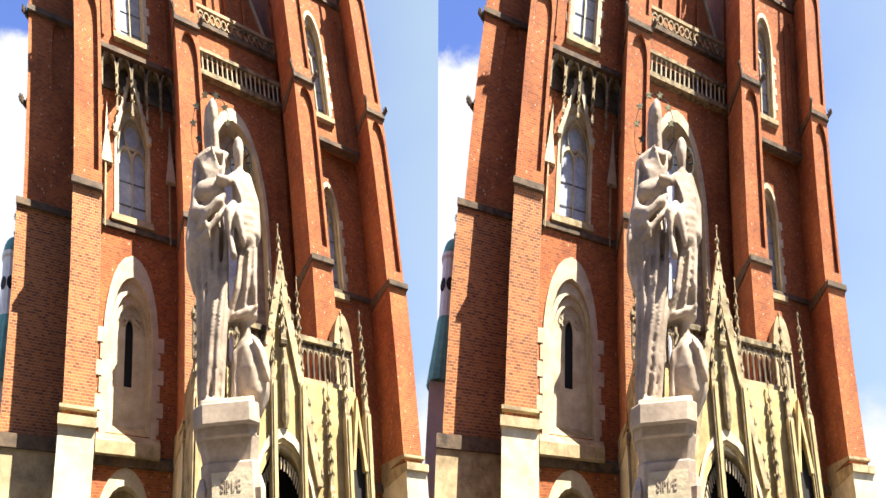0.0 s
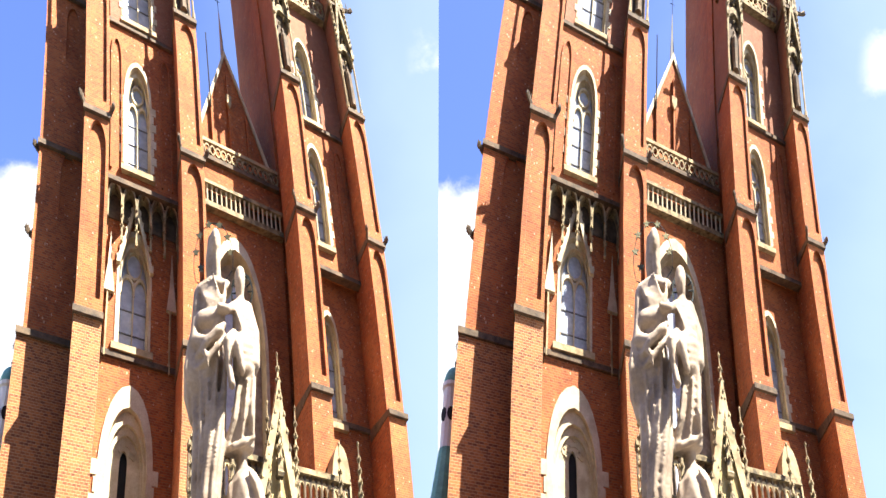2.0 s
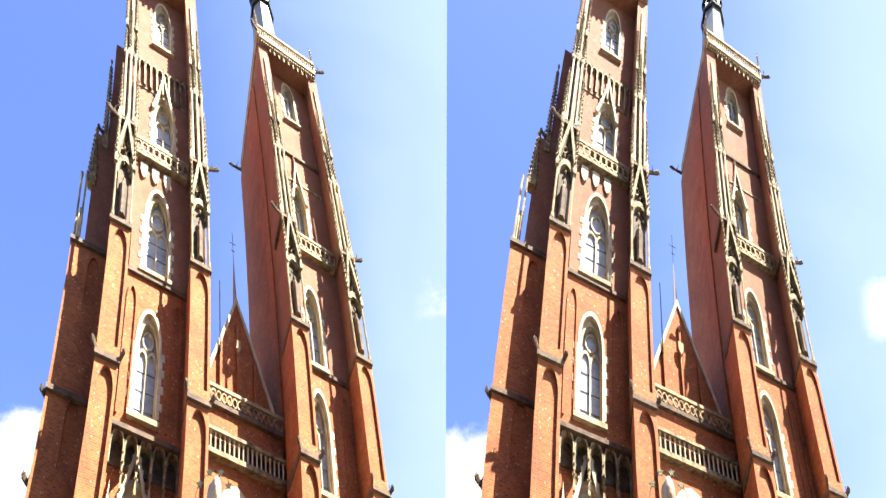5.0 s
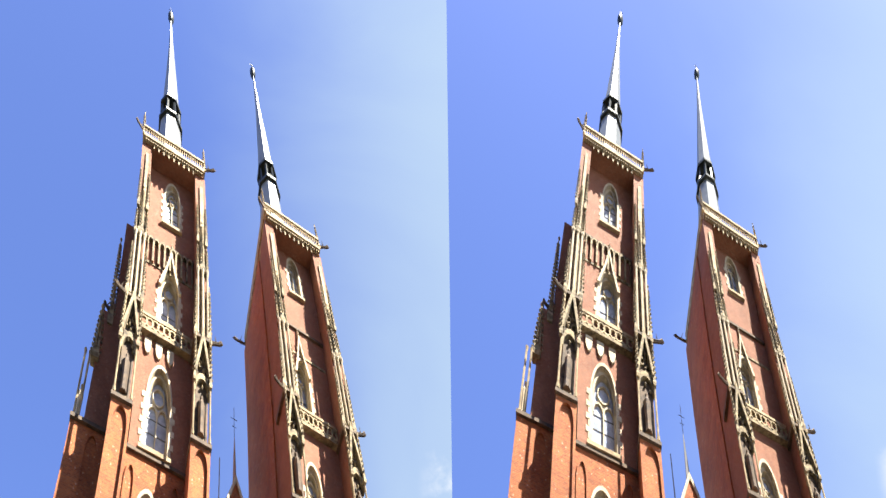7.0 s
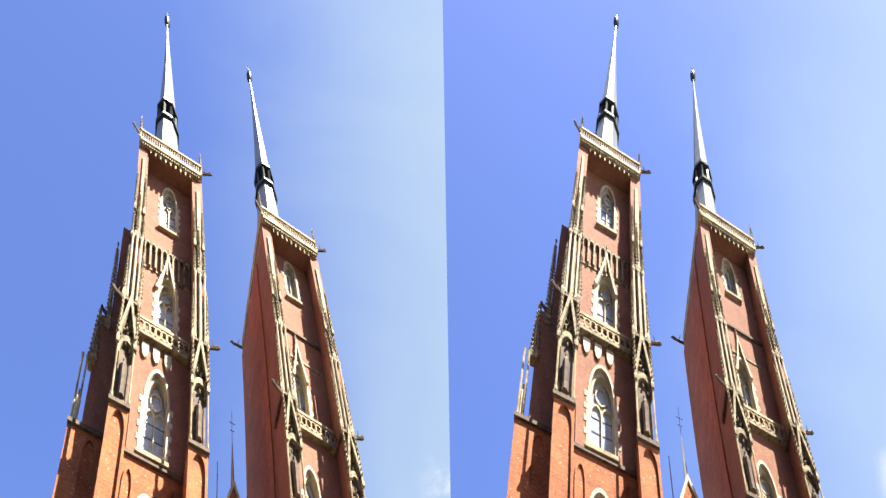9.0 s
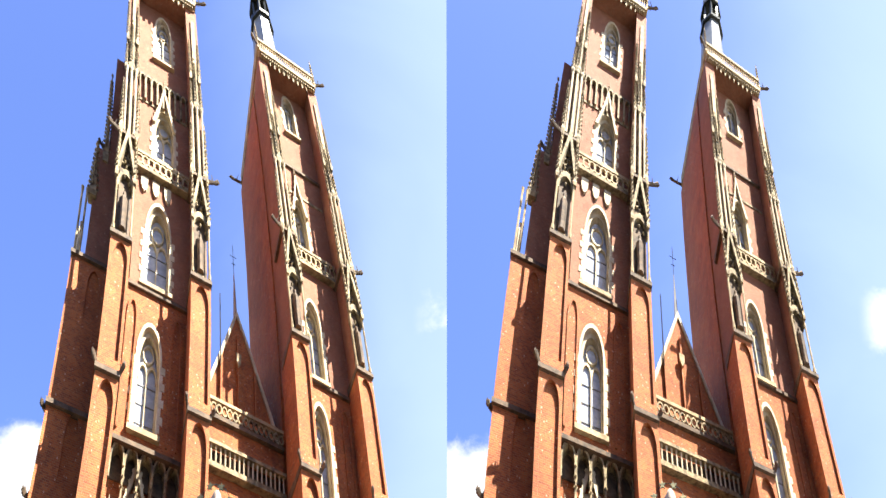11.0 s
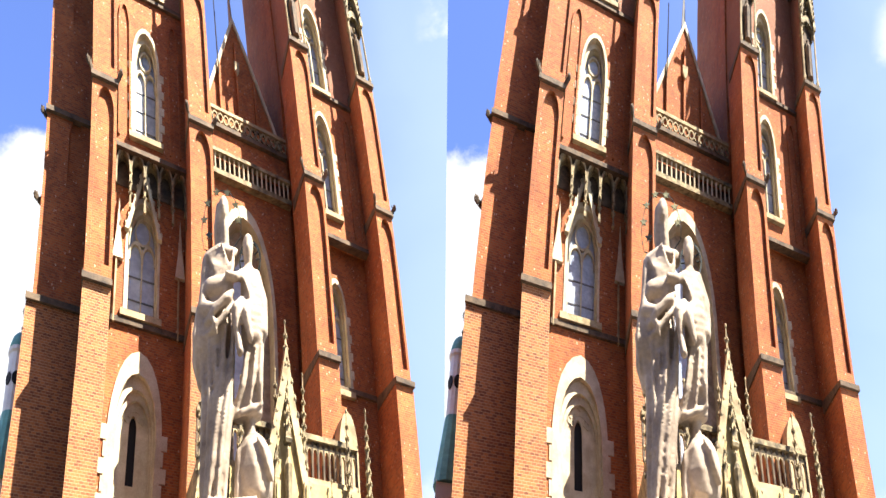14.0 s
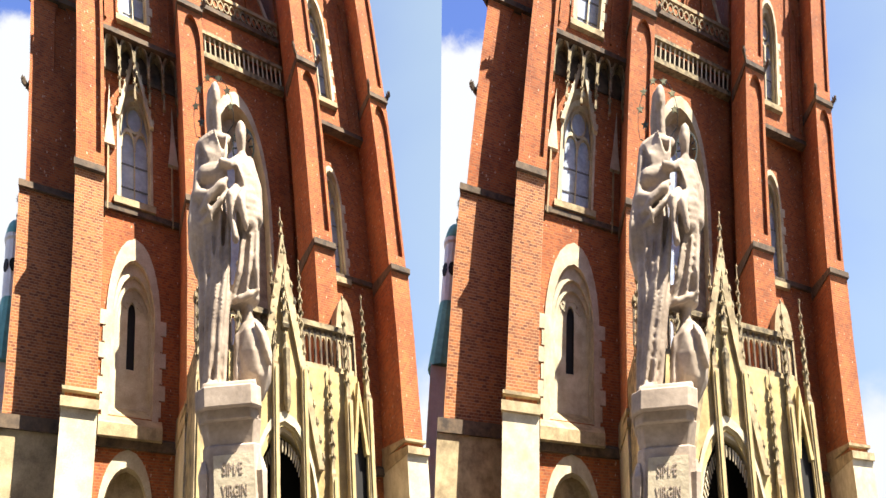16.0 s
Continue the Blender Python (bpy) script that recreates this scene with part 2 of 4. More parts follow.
def pierced(bm, s0, s1, d0, d1, h0, h1, openings, emit=None):
    """A wall from h0 to h1 with pointed openings (centre, width, sill, spring, apex), one above the other.
    emit, where given, takes each piece of the wall by itself."""
    if emit:
        low = h0
        for k, (c, w, sill, spring, apex) in enumerate(openings):
            up = (apex + openings[k + 1][2]) / 2 if k + 1 < len(openings) else h1
            if sill > low + 0.01:
                emit(blk(s0, s1, d0, d1, low, sill))
            o = arch(c, w, sill, spring, apex)
            m = len(o) // 2
            emit(slab(bmesh.new(), [(s0, sill)] + o[:m + 1] + [(c, up), (s0, up)], d0, d1))
            emit(slab(bmesh.new(), [(s1, sill), (s1, up), (c, up)] + o[m:], d0, d1))
            low = up
        if low < h1 - 0.01:
            emit(blk(s0, s1, d0, d1, low, h1))
        return bm
    low = h0
    for k, (c, w, sill, spring, apex) in enumerate(openings):
        up = (apex + openings[k + 1][2]) / 2 if k + 1 < len(openings) else h1
        if sill > low + 0.01:
            box(bm, s0, s1, d0, d1, low, sill)
        o = arch(c, w, sill, spring, apex)
        m = len(o) // 2
        slab(bm, [(s0, sill)] + o[:m + 1] + [(c, up), (s0, up)], d0, d1)
        slab(bm, [(s1, sill), (s1, up), (c, up)] + o[m:], d0, d1)
        low = up
    if low < h1 - 0.01:
        box(bm, s0, s1, d0, d1, low, h1)
    return bm


def spindle(bm, centre, rings, n=8, twist=0.0):
    """A turned upright form: rings of (height, radius)."""
    prev = None
    for h, r in rings:
        ring = [bm.verts.new((centre[0] + r * math.cos(2 * math.pi * (i + 0.5) / n + twist), centre[1] + r * math.sin(2 * math.pi * (i + 0.5) / n + twist), h)) for i in range(n)]
        if prev:
            for i in range(n):
                bm.faces.new((prev[i], prev[(i + 1) % n], ring[(i + 1) % n], ring[i]))
        else:
            bm.faces.new(ring[::-1])
        prev = ring
    bm.faces.new(prev)
    return bm


def rod(bm, a, b, r0, r1, n=6):
    """A tapering bar from a to b."""
    a, b = Vector(a), Vector(b)
    q = (b - a).to_track_quat("Z", "Y")
    rings = [[bm.verts.new(p + q @ Vector((r * math.cos(2 * math.pi * i / n), r * math.sin(2 * math.pi * i / n), 0))) for i in range(n)] for p, r in ((a, r0), (b, r1))]
    for i in range(n):
        bm.faces.new((rings[0][i], rings[0][(i + 1) % n], rings[1][(i + 1) % n], rings[1][i]))
    bm.faces.new(rings[0][::-1])
    bm.faces.new(rings[1])
    return bm


def ring(bm, c, h, d0, d1, r, w, n=14, a0=0.0, a1=2 * math.pi):
    """A flat ring in the plane of the front."""
    pts = [(a0 + (a1 - a0) * i / n) for i in range(n + 1)]
    return strip(bm, [(c + r * math.cos(a), h + r * math.sin(a)) for a in pts], [(c + (r - w) * math.cos(a), h + (r - w) * math.sin(a)) for a in pts], d0, d1)


def crocket(bm, s, d, h, r):
    """A carved leaf knob."""
    spindle(bm, (s, d), [(h - r, r * 0.3), (h - r * 0.2, r), (h + r * 0.5, r * 0.7), (h + r, r * 0.2)], 5)


def pinnacle(bm, s, d, h0, h1, r):
    """A slender crocketed stone pinnacle."""
    spindle(bm, (s, d), [(h0, r), (h0 + (h1 - h0) * 0.06, r * 1.25), (h0 + (h1 - h0) * 0.1, r * 0.9), (h1 - 0.1, r * 0.16), (h1, r * 0.12)], 4)
    k = max(4, int((h1 - h0) / 0.42))
    for i in range(1, k):
        hh = h0 + (h1 - h0) * (0.1 + 0.86 * i / k)
        rr = r * (1.0 - 0.84 * (0.1 + 0.86 * i / k))
        for a in range(4):
            crocket(bm, s + (rr + 0.03) * math.cos(a * math.pi / 2), d + (rr + 0.03) * math.sin(a * math.pi / 2), hh, 0.05 + r * 0.18)
    crocket(bm, s, d, h1, r * 0.45)
    return bm


# ---------------------------------------------------------------- parts of the church
def window(church, c, w, sill, spring, apex, wall, lights=2, gable=0.0, quoins=True, stone=None, deep=0.9):
    """A pointed traceried window: stone surround with quoins, glass, bars, tracery and a sloping sill."""
    stone = stone or STONE_PALE
    win = part("window", strip(bmesh.new(), arch(c, w, sill, spring, apex), arch(c, w - 0.36, sill, spring, apex - 0.25), wall - 0.06, wall + deep), stone, church)
    bm = strip(bmesh.new(), arch(c, w - 0.36, sill, spring, apex - 0.25), arch(c, w - 0.66, sill, spring - 0.1, apex - 0.5), wall + 0.3, wall + deep - 0.1)
    part("moulding", bm, stone, win)
    if quoins:
        k, n = sill + 0.25, 0
        while k < spring - 0.1:
            for sg in (-1, 1):
                e = 0.34 if n % 2 else 0.14
                x = c + sg * w / 2
                part("quoin", blk(min(x - sg * 0.02, x + sg * e), max(x - sg * 0.02, x + sg * e), wall - 0.05, wall + 0.3, k, k + 0.38), stone, win)
            k, n = k + 0.42, n + 1
    g = bmesh.new()
    slab(g, arch(c, w - 0.6, sill + 0.1, spring - 0.1, apex - 0.45), wall + deep - 0.12, wall + deep - 0.08)
    part("pane", g, GLASS, win)
    half = (w - 0.66) / 2
    for i in range(1, lights):
        s = c - half + 2 * half * i / lights
        part("mullion", blk(s - 0.055, s + 0.055, wall + deep - 0.32, wall + deep - 0.1, sill + 0.1, spring + 0.05), stone, win)
    lw = 2 * half / lights
    for i in range(lights):
        cc = c - half + lw * (i + 0.5)
        part("light_arch", strip(bmesh.new(), arch(cc, lw, spring - 0.5, spring - 0.35, spring + 0.35, 4), arch(cc, lw - 0.16, spring - 0.5, spring - 0.38, spring + 0.2, 4), wall + deep - 0.3, wall + deep - 0.12), stone, win)
    r = half * 0.62
    part("tracery_ring", ring(bmesh.new(), c, min(spring + 0.35 + r, apex - 0.75 - r * 0.55), wall + deep - 0.3, wall + deep - 0.12, r, 0.1, 12), stone, win)
    k = sill + 0.9
    while k < spring - 0.3:
        part("glazing_bar", blk(c - half, c + half, wall + deep - 0.17, wall + deep - 0.125, k, k + 0.05), LEAD, win)
        k += 0.95
    part("sill", blk(c - w / 2 - 0.2, c + w / 2 + 0.2, wall - 0.3, wall + deep - 0.1, sill - 0.3, sill + 0.45, slope=0.5), STONE, win)
    if gable:
        bm = bmesh.new()
        top = apex + gable
        strip(bm, [(c - w / 2 - 0.1, spring + 0.2), (c - w * 0.22, apex + 0.1), (c, top)], [(c - w / 2 + 0.2, spring + 0.2), (c - w * 0.16, apex - 0.1), (c, top - 0.7)], wall - 0.3, wall + 0.1)
        strip(bm, [(c + w / 2 + 0.1, spring + 0.2), (c + w * 0.22, apex + 0.1), (c, top)], [(c + w / 2 - 0.2, spring + 0.2), (c + w * 0.16, apex - 0.1), (c, top - 0.7)], wall - 0.3, wall + 0.1)
        for i in range(7):
            a = (i + 0.5) / 7
            for sg in (-1, 1):
                crocket(bm, c + sg * (w / 2 + 0.15) * (1 - a), wall - 0.2, spring + 0.3 + (top - spring - 0.2) * a ** 1.15, 0.12)
        pinnacle(bm, c, wall - 0.15, top - 0.3, top + 0.9, 0.12)
        part("gable_hood", bm, stone, win)
    return win


def cap(s0, s1, d0, d1, h, t=0.28, o=0.22, side=0.08):
    """A projecting string course with a weathered slope above."""
    bm = blk(s0 - side, s1 + side, d0 - o, d1, h - t, h - t * 0.35)
    box(bm, s0 - side, s1 + side, d0 - o, d1, h - t * 0.35, h + t * 0.9, top=0.0, slope=t * 1.1)
    return bm


def buttress(church, s0, s1, back, leaf=True):
    """A brick buttress: stone foot, three stages with blind arches under sloping caps."""
    b = part("buttress", blk(s0 + 0.01, s1 - 0.01, 0.26, back, -2.0, 31.0), BRICK, church)
    stages = [(7.7, 15.1, -0.2, BRICK_LOW if leaf else BRICK), (15.1, 23.4, 0.0, BRICK), (23.4, 30.9, 0.05, BRICK)]
    for h0, h1, f, mat in stages:
        c, w = (s0 + s1) / 2, s1 - s0
        bm = bmesh.new()
        if h0 < 10:
            box(bm, s0, s1, f, 0.262, h0, h1)
        else:
            pierced(bm, s0, s1, f, 0.262, h0, h1, [(c + 0.05, w * 0.7, h0 + 0.6, h1 - 1.6, h1 - 0.45)])
        part("stage_face", bm, mat, b)
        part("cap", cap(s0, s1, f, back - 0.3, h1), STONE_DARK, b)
    part("foot", blk(s0 - 0.12, s1 + 0.12, -0.55, back, -2.0, 7.4), STONE_PALE, b)
    part("foot_cap", box(cap(s0 - 0.1, s1 + 0.1, -0.5, back, 7.6, 0.35, 0.25), s0 - 0.15, s1 + 0.15, -0.45, back, 7.8, 8.3, slope=0.4), STONE, b)
    return b


def gargoyle(church, s, d, h, ds, dd):
    bm = bmesh.new()
    a = Vector((s, d, h))
    v = Vector((ds, dd, 0.12))
    rod(bm, a, a + v * 0.6, 0.15, 0.12)
    rod(bm, a + v * 0.6, a + v * 0.85 + Vector((0, 0, 0.1)), 0.13, 0.17)
    rod(bm, a + v * 0.85 + Vector((0, 0, 0.1)), a + v + Vector((0, 0, 0.02)), 0.15, 0.05)
    for sg in (-1, 1):
        rod(bm, a + v * 0.45, a + v * 0.3 + Vector((dd * 0.2 * sg, -ds * 0.2 * sg, 0.3)), 0.08, 0.02, 4)
    return part("gargoyle", bm, STONE_DARK, church)


def upper_corner(church, s0, s1, back, fine=True):
    """The stone corner above the brick buttress: niche with a figure, twin shafts, pinnacle and pilaster."""
    c = (s0 + s1) / 2
    b = part("corner_pier", blk(s0 + 0.25, s1 - 0.25, 0.5, back + 0.2, 30.9, 56.6), BRICK_UP, church)
    # flat dark sheet without a hollow: the niche's shade is in its colour
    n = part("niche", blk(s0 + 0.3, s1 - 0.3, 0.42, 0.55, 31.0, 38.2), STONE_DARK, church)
    for x in (s0 + 0.12, s1 - 0.12):
        part("colonnette", spindle(bmesh.new(), (x, 0.05), [(31.0, 0.16), (31.3, 0.16), (31.35, 0.10), (38.0, 0.10), (38.05, 0.17), (38.3, 0.17)], 6), STONE, n)
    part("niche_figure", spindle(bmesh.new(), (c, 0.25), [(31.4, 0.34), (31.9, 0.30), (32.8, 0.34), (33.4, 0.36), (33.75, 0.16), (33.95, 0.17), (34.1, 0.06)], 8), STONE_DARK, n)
    bm = bmesh.new()
    box(bm, c - 0.4, c + 0.4, 0.2, 0.75, 31.0, 31.4, top=0.05)
    strip(bm, arch(c, s1 - s0 - 0.3, 34.2, 34.4, 35.6, 5), arch(c, s1 - s0 - 0.6, 34.2, 34.3, 35.2, 5), 0.1, 0.5)
    for k in range(4):
        ring(bm, c + (-0.3 if k % 2 else 0.3), 36.0 + 0.45 * k, 0.25, 0.5, 0.3, 0.09, 8)
    for k in range(10):
        crocket(bm, c + random.uniform(-0.7, 0.7), 0.25, 34.4 + 0.38 * k, 0.13)
    part("canopy", bm, CARVED, n)
    part("niche_cap", cap(s0, s1, 0.1, back - 0.3, 38.4, 0.25, 0.15), STONE_DARK, n)
    sh = part("shaft_backing", blk(c - 0.25, c + 0.25, 0.3, 0.6, 38.5, 48.0), CARVED, church)
    for x in (s0 + 0.4, c, s1 - 0.4):
        part("shaft", spindle(bmesh.new(), (x, 0.2), [(38.6, 0.17), (38.9, 0.12), (44.4, 0.12), (44.5, 0.2), (44.7, 0.2)], 6), STONE_PALE, sh)
    bm = bmesh.new()
    pinnacle(bm, c, 0.4, 44.6, 50.2, 0.42)
    for sg in (-1, 1):
        pinnacle(bm, c + sg * 0.6, 0.35, 44.6, 47.6, 0.2)
    part("pinnacle", bm, CARVED, sh)
    part("niche_gable", strip(bmesh.new(), [(c - 0.95, 35.3), (c, 38.9), (c + 0.95, 35.3)], [(c - 0.7, 35.3), (c, 37.9), (c + 0.7, 35.3)], -0.15, 0.3), CARVED, n)
    for sg in (-1, 1):
        part("edge_pinnacle", pinnacle(bmesh.new(), c + sg * 0.85, -0.02, 34.6, 38.2, 0.2), CARVED, n)
        part("edge_pinnacle", pinnacle(bmesh.new(), c + sg * 0.8, 0.25, 38.5, 43.4, 0.24), CARVED, sh)
        part("upper_pinnacle", pinnacle(bmesh.new(), c + sg * 0.55, 0.3, 47.6, 52.6, 0.2), CARVED, sh)
    part("pilaster", blk(s0 + 0.8, s1 - 0.6, 0.3, 0.6, 48.0, 55.0, top=0.05), STONE, church)
    return b


def parapet(church, s0, s1, d0, d1, h, open_work=True):
    """The gallery at the tower's head: cornice with small corbels and a pierced rail."""
    p = part("gallery", cap(s0 - 0.1, s1 + 0.1, d0 - 0.1, d1 + 0.3, h + 0.1, 0.4, 0.25), STONE, church)
    n = 26
    for i in range(n):
        s = s0 + (s1 - s0) * (i + 0.5) / n
        part("corbel", blk(s - 0.09, s + 0.09, d0 - 0.22, d0 + 0.1, h - 0.55, h - 0.28, slope=0.0), STONE, p)
        part("baluster", blk(s - 0.05, s + 0.05, d0 - 0.2, d0 - 0.08, h + 0.3, h + 1.15), STONE, p)
    part("rail", blk(s0 - 0.3, s1 + 0.3, d0 - 0.3, d0 + 0.05, h + 1.15, h + 1.4), STONE, p)
    for x in (s0 - 0.25, s1 + 0.25):
        part("side_rail", blk(x - 0.12, x + 0.12, d0, d1, h + 0.3, h + 1.4), STONE, p)
        part("corner_pinnacle", pinnacle(bmesh.new(), x, d0 - 0.1, h + 0.2, h + 3.6, 0.2), STONE, p)
    return p


def spire(church, c, d, h, lean):
    """A slim octagonal metal spire with an open lantern, orb and cross; lean: how far its tip has moved along the front."""
    def piece(name, bm, mat, parent, label="", smooth=False):
        for v in bm.verts:
            v.co.x += lean * (v.co.z - h - 14) / 28
        return part(name, bm, mat, parent, label, smooth)

    sp = piece("spire", spindle(bmesh.new(), (c, d), [(h - 1.0, 2.7), (h + 2.0, 2.5), (h + 12.2, 1.75)], 8), METAL, church)
    piece("lantern_floor", spindle(bmesh.new(), (c, d), [(h + 12.0, 2.15), (h + 12.4, 2.15), (h + 12.7, 1.8)], 8), IRON, sp)
    for i in range(8):
        a = 2 * math.pi * (i + 0.5) / 8
        piece("lantern_post", rod(bmesh.new(), (c + 1.6 * math.cos(a), d + 1.6 * math.sin(a), h + 12.5), (c + 1.5 * math.cos(a), d + 1.5 * math.sin(a), h + 15.6), 0.24, 0.24, 4), IRON, sp)
    piece("lantern_core", spindle(bmesh.new(), (c, d), [(h + 12.5, 0.5), (h + 15.6, 0.5)], 8), IRON, sp)
    piece("lantern_roof", spindle(bmesh.new(), (c, d), [(h + 15.4, 1.95), (h + 15.8, 1.95), (h + 16.6, 1.45)], 8), IRON, sp)
    piece("needle", spindle(bmesh.new(), (c, d), [(h + 16.3, 1.55), (h + 24, 1.02), (h + 32, 0.5), (h + 40.6, 0.13)], 8), METAL, sp)
    piece("orb", spindle(bmesh.new(), (c, d), [(h + 40.3, 0.12), (h + 40.7, 0.45), (h + 41.3, 0.68), (h + 41.9, 0.66), (h + 42.5, 0.4), (h + 42.8, 0.08)], 10), IRON, sp, "dark metal orb", True)
    bm = rod(bmesh.new(), (c, d, h + 42.6), (c, d, h + 45.0), 0.05, 0.04, 5)
    rod(bm, (c - 0.45, d, h + 44.2), (c + 0.45, d, h + 44.2), 0.04, 0.04, 5)
    piece("cross", bm, IRON, sp)
    return sp


def tower(church, s0, s1, first):
    """One of the two west towers, from the ground to its spire."""
    W, V = 2.8, 2.0  # how deep the wall lies behind the buttresses, below and above the carved arches
    a0, a1, b0, b1 = s0 + 0.1, s0 + (1.9 if first else 2.05), s1 - 2.05, s1 - 0.1
    c = (a1 + b0) / 2 - 0.1
    if first:
        wins = [(3.35, 3.6, -1.0, 5.0, 7.0), (3.38, 3.86, 8.2, 11.3, 14.4), (3.35, 2.7, 15.8, 18.8, 20.7), (3.44, 2.34, 22.9, 26.5, 28.6), (3.66, 2.73, 30.75, 34.1, 36.75), (4.03, 2.53, 40.1, 43.1, 45.2), (3.97, 2.3, 50.2, 53.5, 55.9)]
    else:
        wins = [(21.6, 3.5, -1.0, 5.0, 7.0), (21.5, 2.2, 8.2, 11.1, 13.0), (21.5, 2.1, 15.3, 18.8, 20.6), (21.22, 2.24, 23.4, 27.0, 29.2), (21.42, 2.24, 30.6, 34.1, 36.2), (21.47, 2.05, 39.8, 42.8, 44.8), (22.3, 2.0, 51.6, 54.7, 56.3)]
    pierced(None, s0 + 0.9, s1 - 0.9, W, W + 1.3, -2.0, 22.2, wins[:3], lambda bm: part("wall_panel", bm, BRICK, church))
    pierced(None, s0 + 0.9, s1 - 0.9, V, W + 1.3, 22.2, 30.2, wins[3:4], lambda bm: part("wall_panel", bm, BRICK, church))
    pierced(None, s0 + 0.5, s1 - 0.5, V, W + 1.3, 30.2, 57.4, wins[4:], lambda bm: part("wall_panel", bm, BRICK_UP, church))
    for x in (a1 + 0.6, b0 - 0.9):
        part("blind_arch", strip(bmesh.new(), arch(x, 1.0, 22.6, 28.2, 29.6), arch(x, 0.72, 22.6, 28.2, 29.35), V - 0.14, V + 0.01), BRICK, church)
    part("tower_core", blk(s0 + 0.35, s1 - 0.35, W + 1.2, 12.6, -2.0, 57.0), BRICK, church)
    # first opening is filled with stone, the second of the first tower only has a slit
    part("blind_panel", slab(bmesh.new(), arch(wins[0][0], 3.4, -1.0, 5.0, 6.9), W + 0.6, W + 0.7), STONE, church)
    part("blind_surround", strip(bmesh.new(), arch(wins[0][0], 3.7, -1.0, 5.0, 7.15), arch(wins[0][0], 3.0, -1.0, 5.0, 6.6), W - 0.06, W + 0.6), STONE_PALE, church)
    if first:
        x = wins[1][0]
        ls = part("lancet_surround", strip(bmesh.new(), arch(x, 3.86, 8.0, 11.3, 14.4), arch(x, 3.0, 8.0, 11.3, 13.6), W - 0.08, W + 0.9), STONE_PALE, church, "pale stone surround with stepped mouldings")
        for j, (o, i2, dd) in enumerate(((3.02, 2.66, 0.25), (2.68, 2.36, 0.5), (2.38, 2.05, 0.7))):
            part("moulding", strip(bmesh.new(), arch(x, o, 8.0, 11.3, 10.6 + o), arch(x, i2, 8.0, 11.3, 10.5 + i2), W + dd, W + 0.95), STONE_PALE, ls)
        part("slit_panel", pierced(bmesh.new(), x - 1.25, x + 1.25, W + 0.75, W + 0.95, 8.0, 13.3, [(x - 0.12, 0.56, 10.0, 11.9, 12.4)]), STONE_PALE, ls)
        # near-black sheet paints the unlit depth behind the slit
        part("slit_shade", blk(x - 0.6, x + 0.6, W + 0.97, W + 1.0, 9.5, 12.7), DARK, ls)
        for sg in (-1, 1):
            k, n = 8.3, 0
            while k < 11.3:
                e = 0.42 if n % 2 else 0.16
                xx = x + sg * 1.93
                part("quoin", blk(min(xx - sg * 0.02, xx + sg * e), max(xx - sg * 0.02, xx + sg * e), W - 0.07, W + 0.3, k, k + 0.5), STONE_PALE, ls)
                k, n = k + 0.56, n + 1
        bm = bmesh.new()
        for q in range(3):
            for rr in range(4):
                a = rr * math.pi / 2 + 0.4
                ring(bm, x + (-0.55, 0.0, 0.5)[q] + 0.16 * math.cos(a), (12.4, 13.0, 12.4)[q] + 0.16 * math.sin(a), W + 0.66, W + 0.77, 0.17, 0.07, 8)
        part("quatrefoil", bm, STONE_PALE, ls)
        part("sill", blk(x - 2.2, x + 2.2, W - 0.55, W + 0.8, 7.4, 8.7, slope=0.9), STONE, ls)
    else:
        window(church, *wins[1], W)
    for i in (2, 3, 4, 5, 6):
        window(church, *wins[i], W if i < 3 else V, 2, gable=(1.5 if i == 2 and first else 2.0 if i == 5 else 0.0), quoins=not (first and i == 2), deep=0.9 if i != 6 else 0.7)
    # strings in dark stone: the shadow they lie in is put into the colour
    for h, d in ((15.5, W), (22.25, V), (30.45, V), (47.7, V)):
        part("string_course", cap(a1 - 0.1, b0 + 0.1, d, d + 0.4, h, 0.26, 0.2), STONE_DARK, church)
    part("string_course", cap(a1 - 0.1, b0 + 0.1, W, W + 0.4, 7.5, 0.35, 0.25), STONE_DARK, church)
    # blind tracery over the second window
    if first:
        bt = part("blind_tracery", blk(a1 + 0.05, b0 - 0.05, W - 0.08, W + 0.02, 20.9, 22.1), STONE_DARK, church)
        for i in range(5):
            x = a1 + (b0 - a1) * (i + 0.5) / 5
            part("tracery_arch", strip(bmesh.new(), arch(x, (b0 - a1) / 5, 20.5, 21.4, 22.15, 5), arch(x, (b0 - a1) / 5 - 0.2, 20.5, 21.35, 22.0, 5), V + 0.05, W - 0.07), CARVED, bt)
            bm = bmesh.new()
            pinnacle(bm, x + (b0 - a1) / 10, V + 0.1, 19.6, 21.7, 0.12)
            part("tracery_pinnacle", bm, CARVED, bt)
        for x in (a1 + 0.35, b0 - 0.45):
            part("tracery_shaft", rod(bmesh.new(), (x - 0.1, W - 0.15, 15.2), (x - 0.1, W - 0.15, 17.8), 0.08, 0.08, 6), STONE, bt)
            part("side_hood", slab(bmesh.new(), [(x - 0.40, 17.7), (x + 0.40, 17.7), (x + 0.16, 18.8), (x, 20.2), (x - 0.16, 18.8)], W - 0.26, W - 0.02), STONE_PALE, bt)
    # frieze below the upper window, and shields
    fz = part("frieze", blk(a1 - 0.1, b0 + 0.1, V - 0.5, V + 0.02, 38.3, 38.55), CARVED, church)
    part("frieze_rail", blk(a1 - 0.1, b0 + 0.1, V - 0.55, V - 0.3, 39.4, 39.6), STONE, fz)
    for i in range(9):
        x = a1 + (b0 - a1) * (i + 0.5) / 9
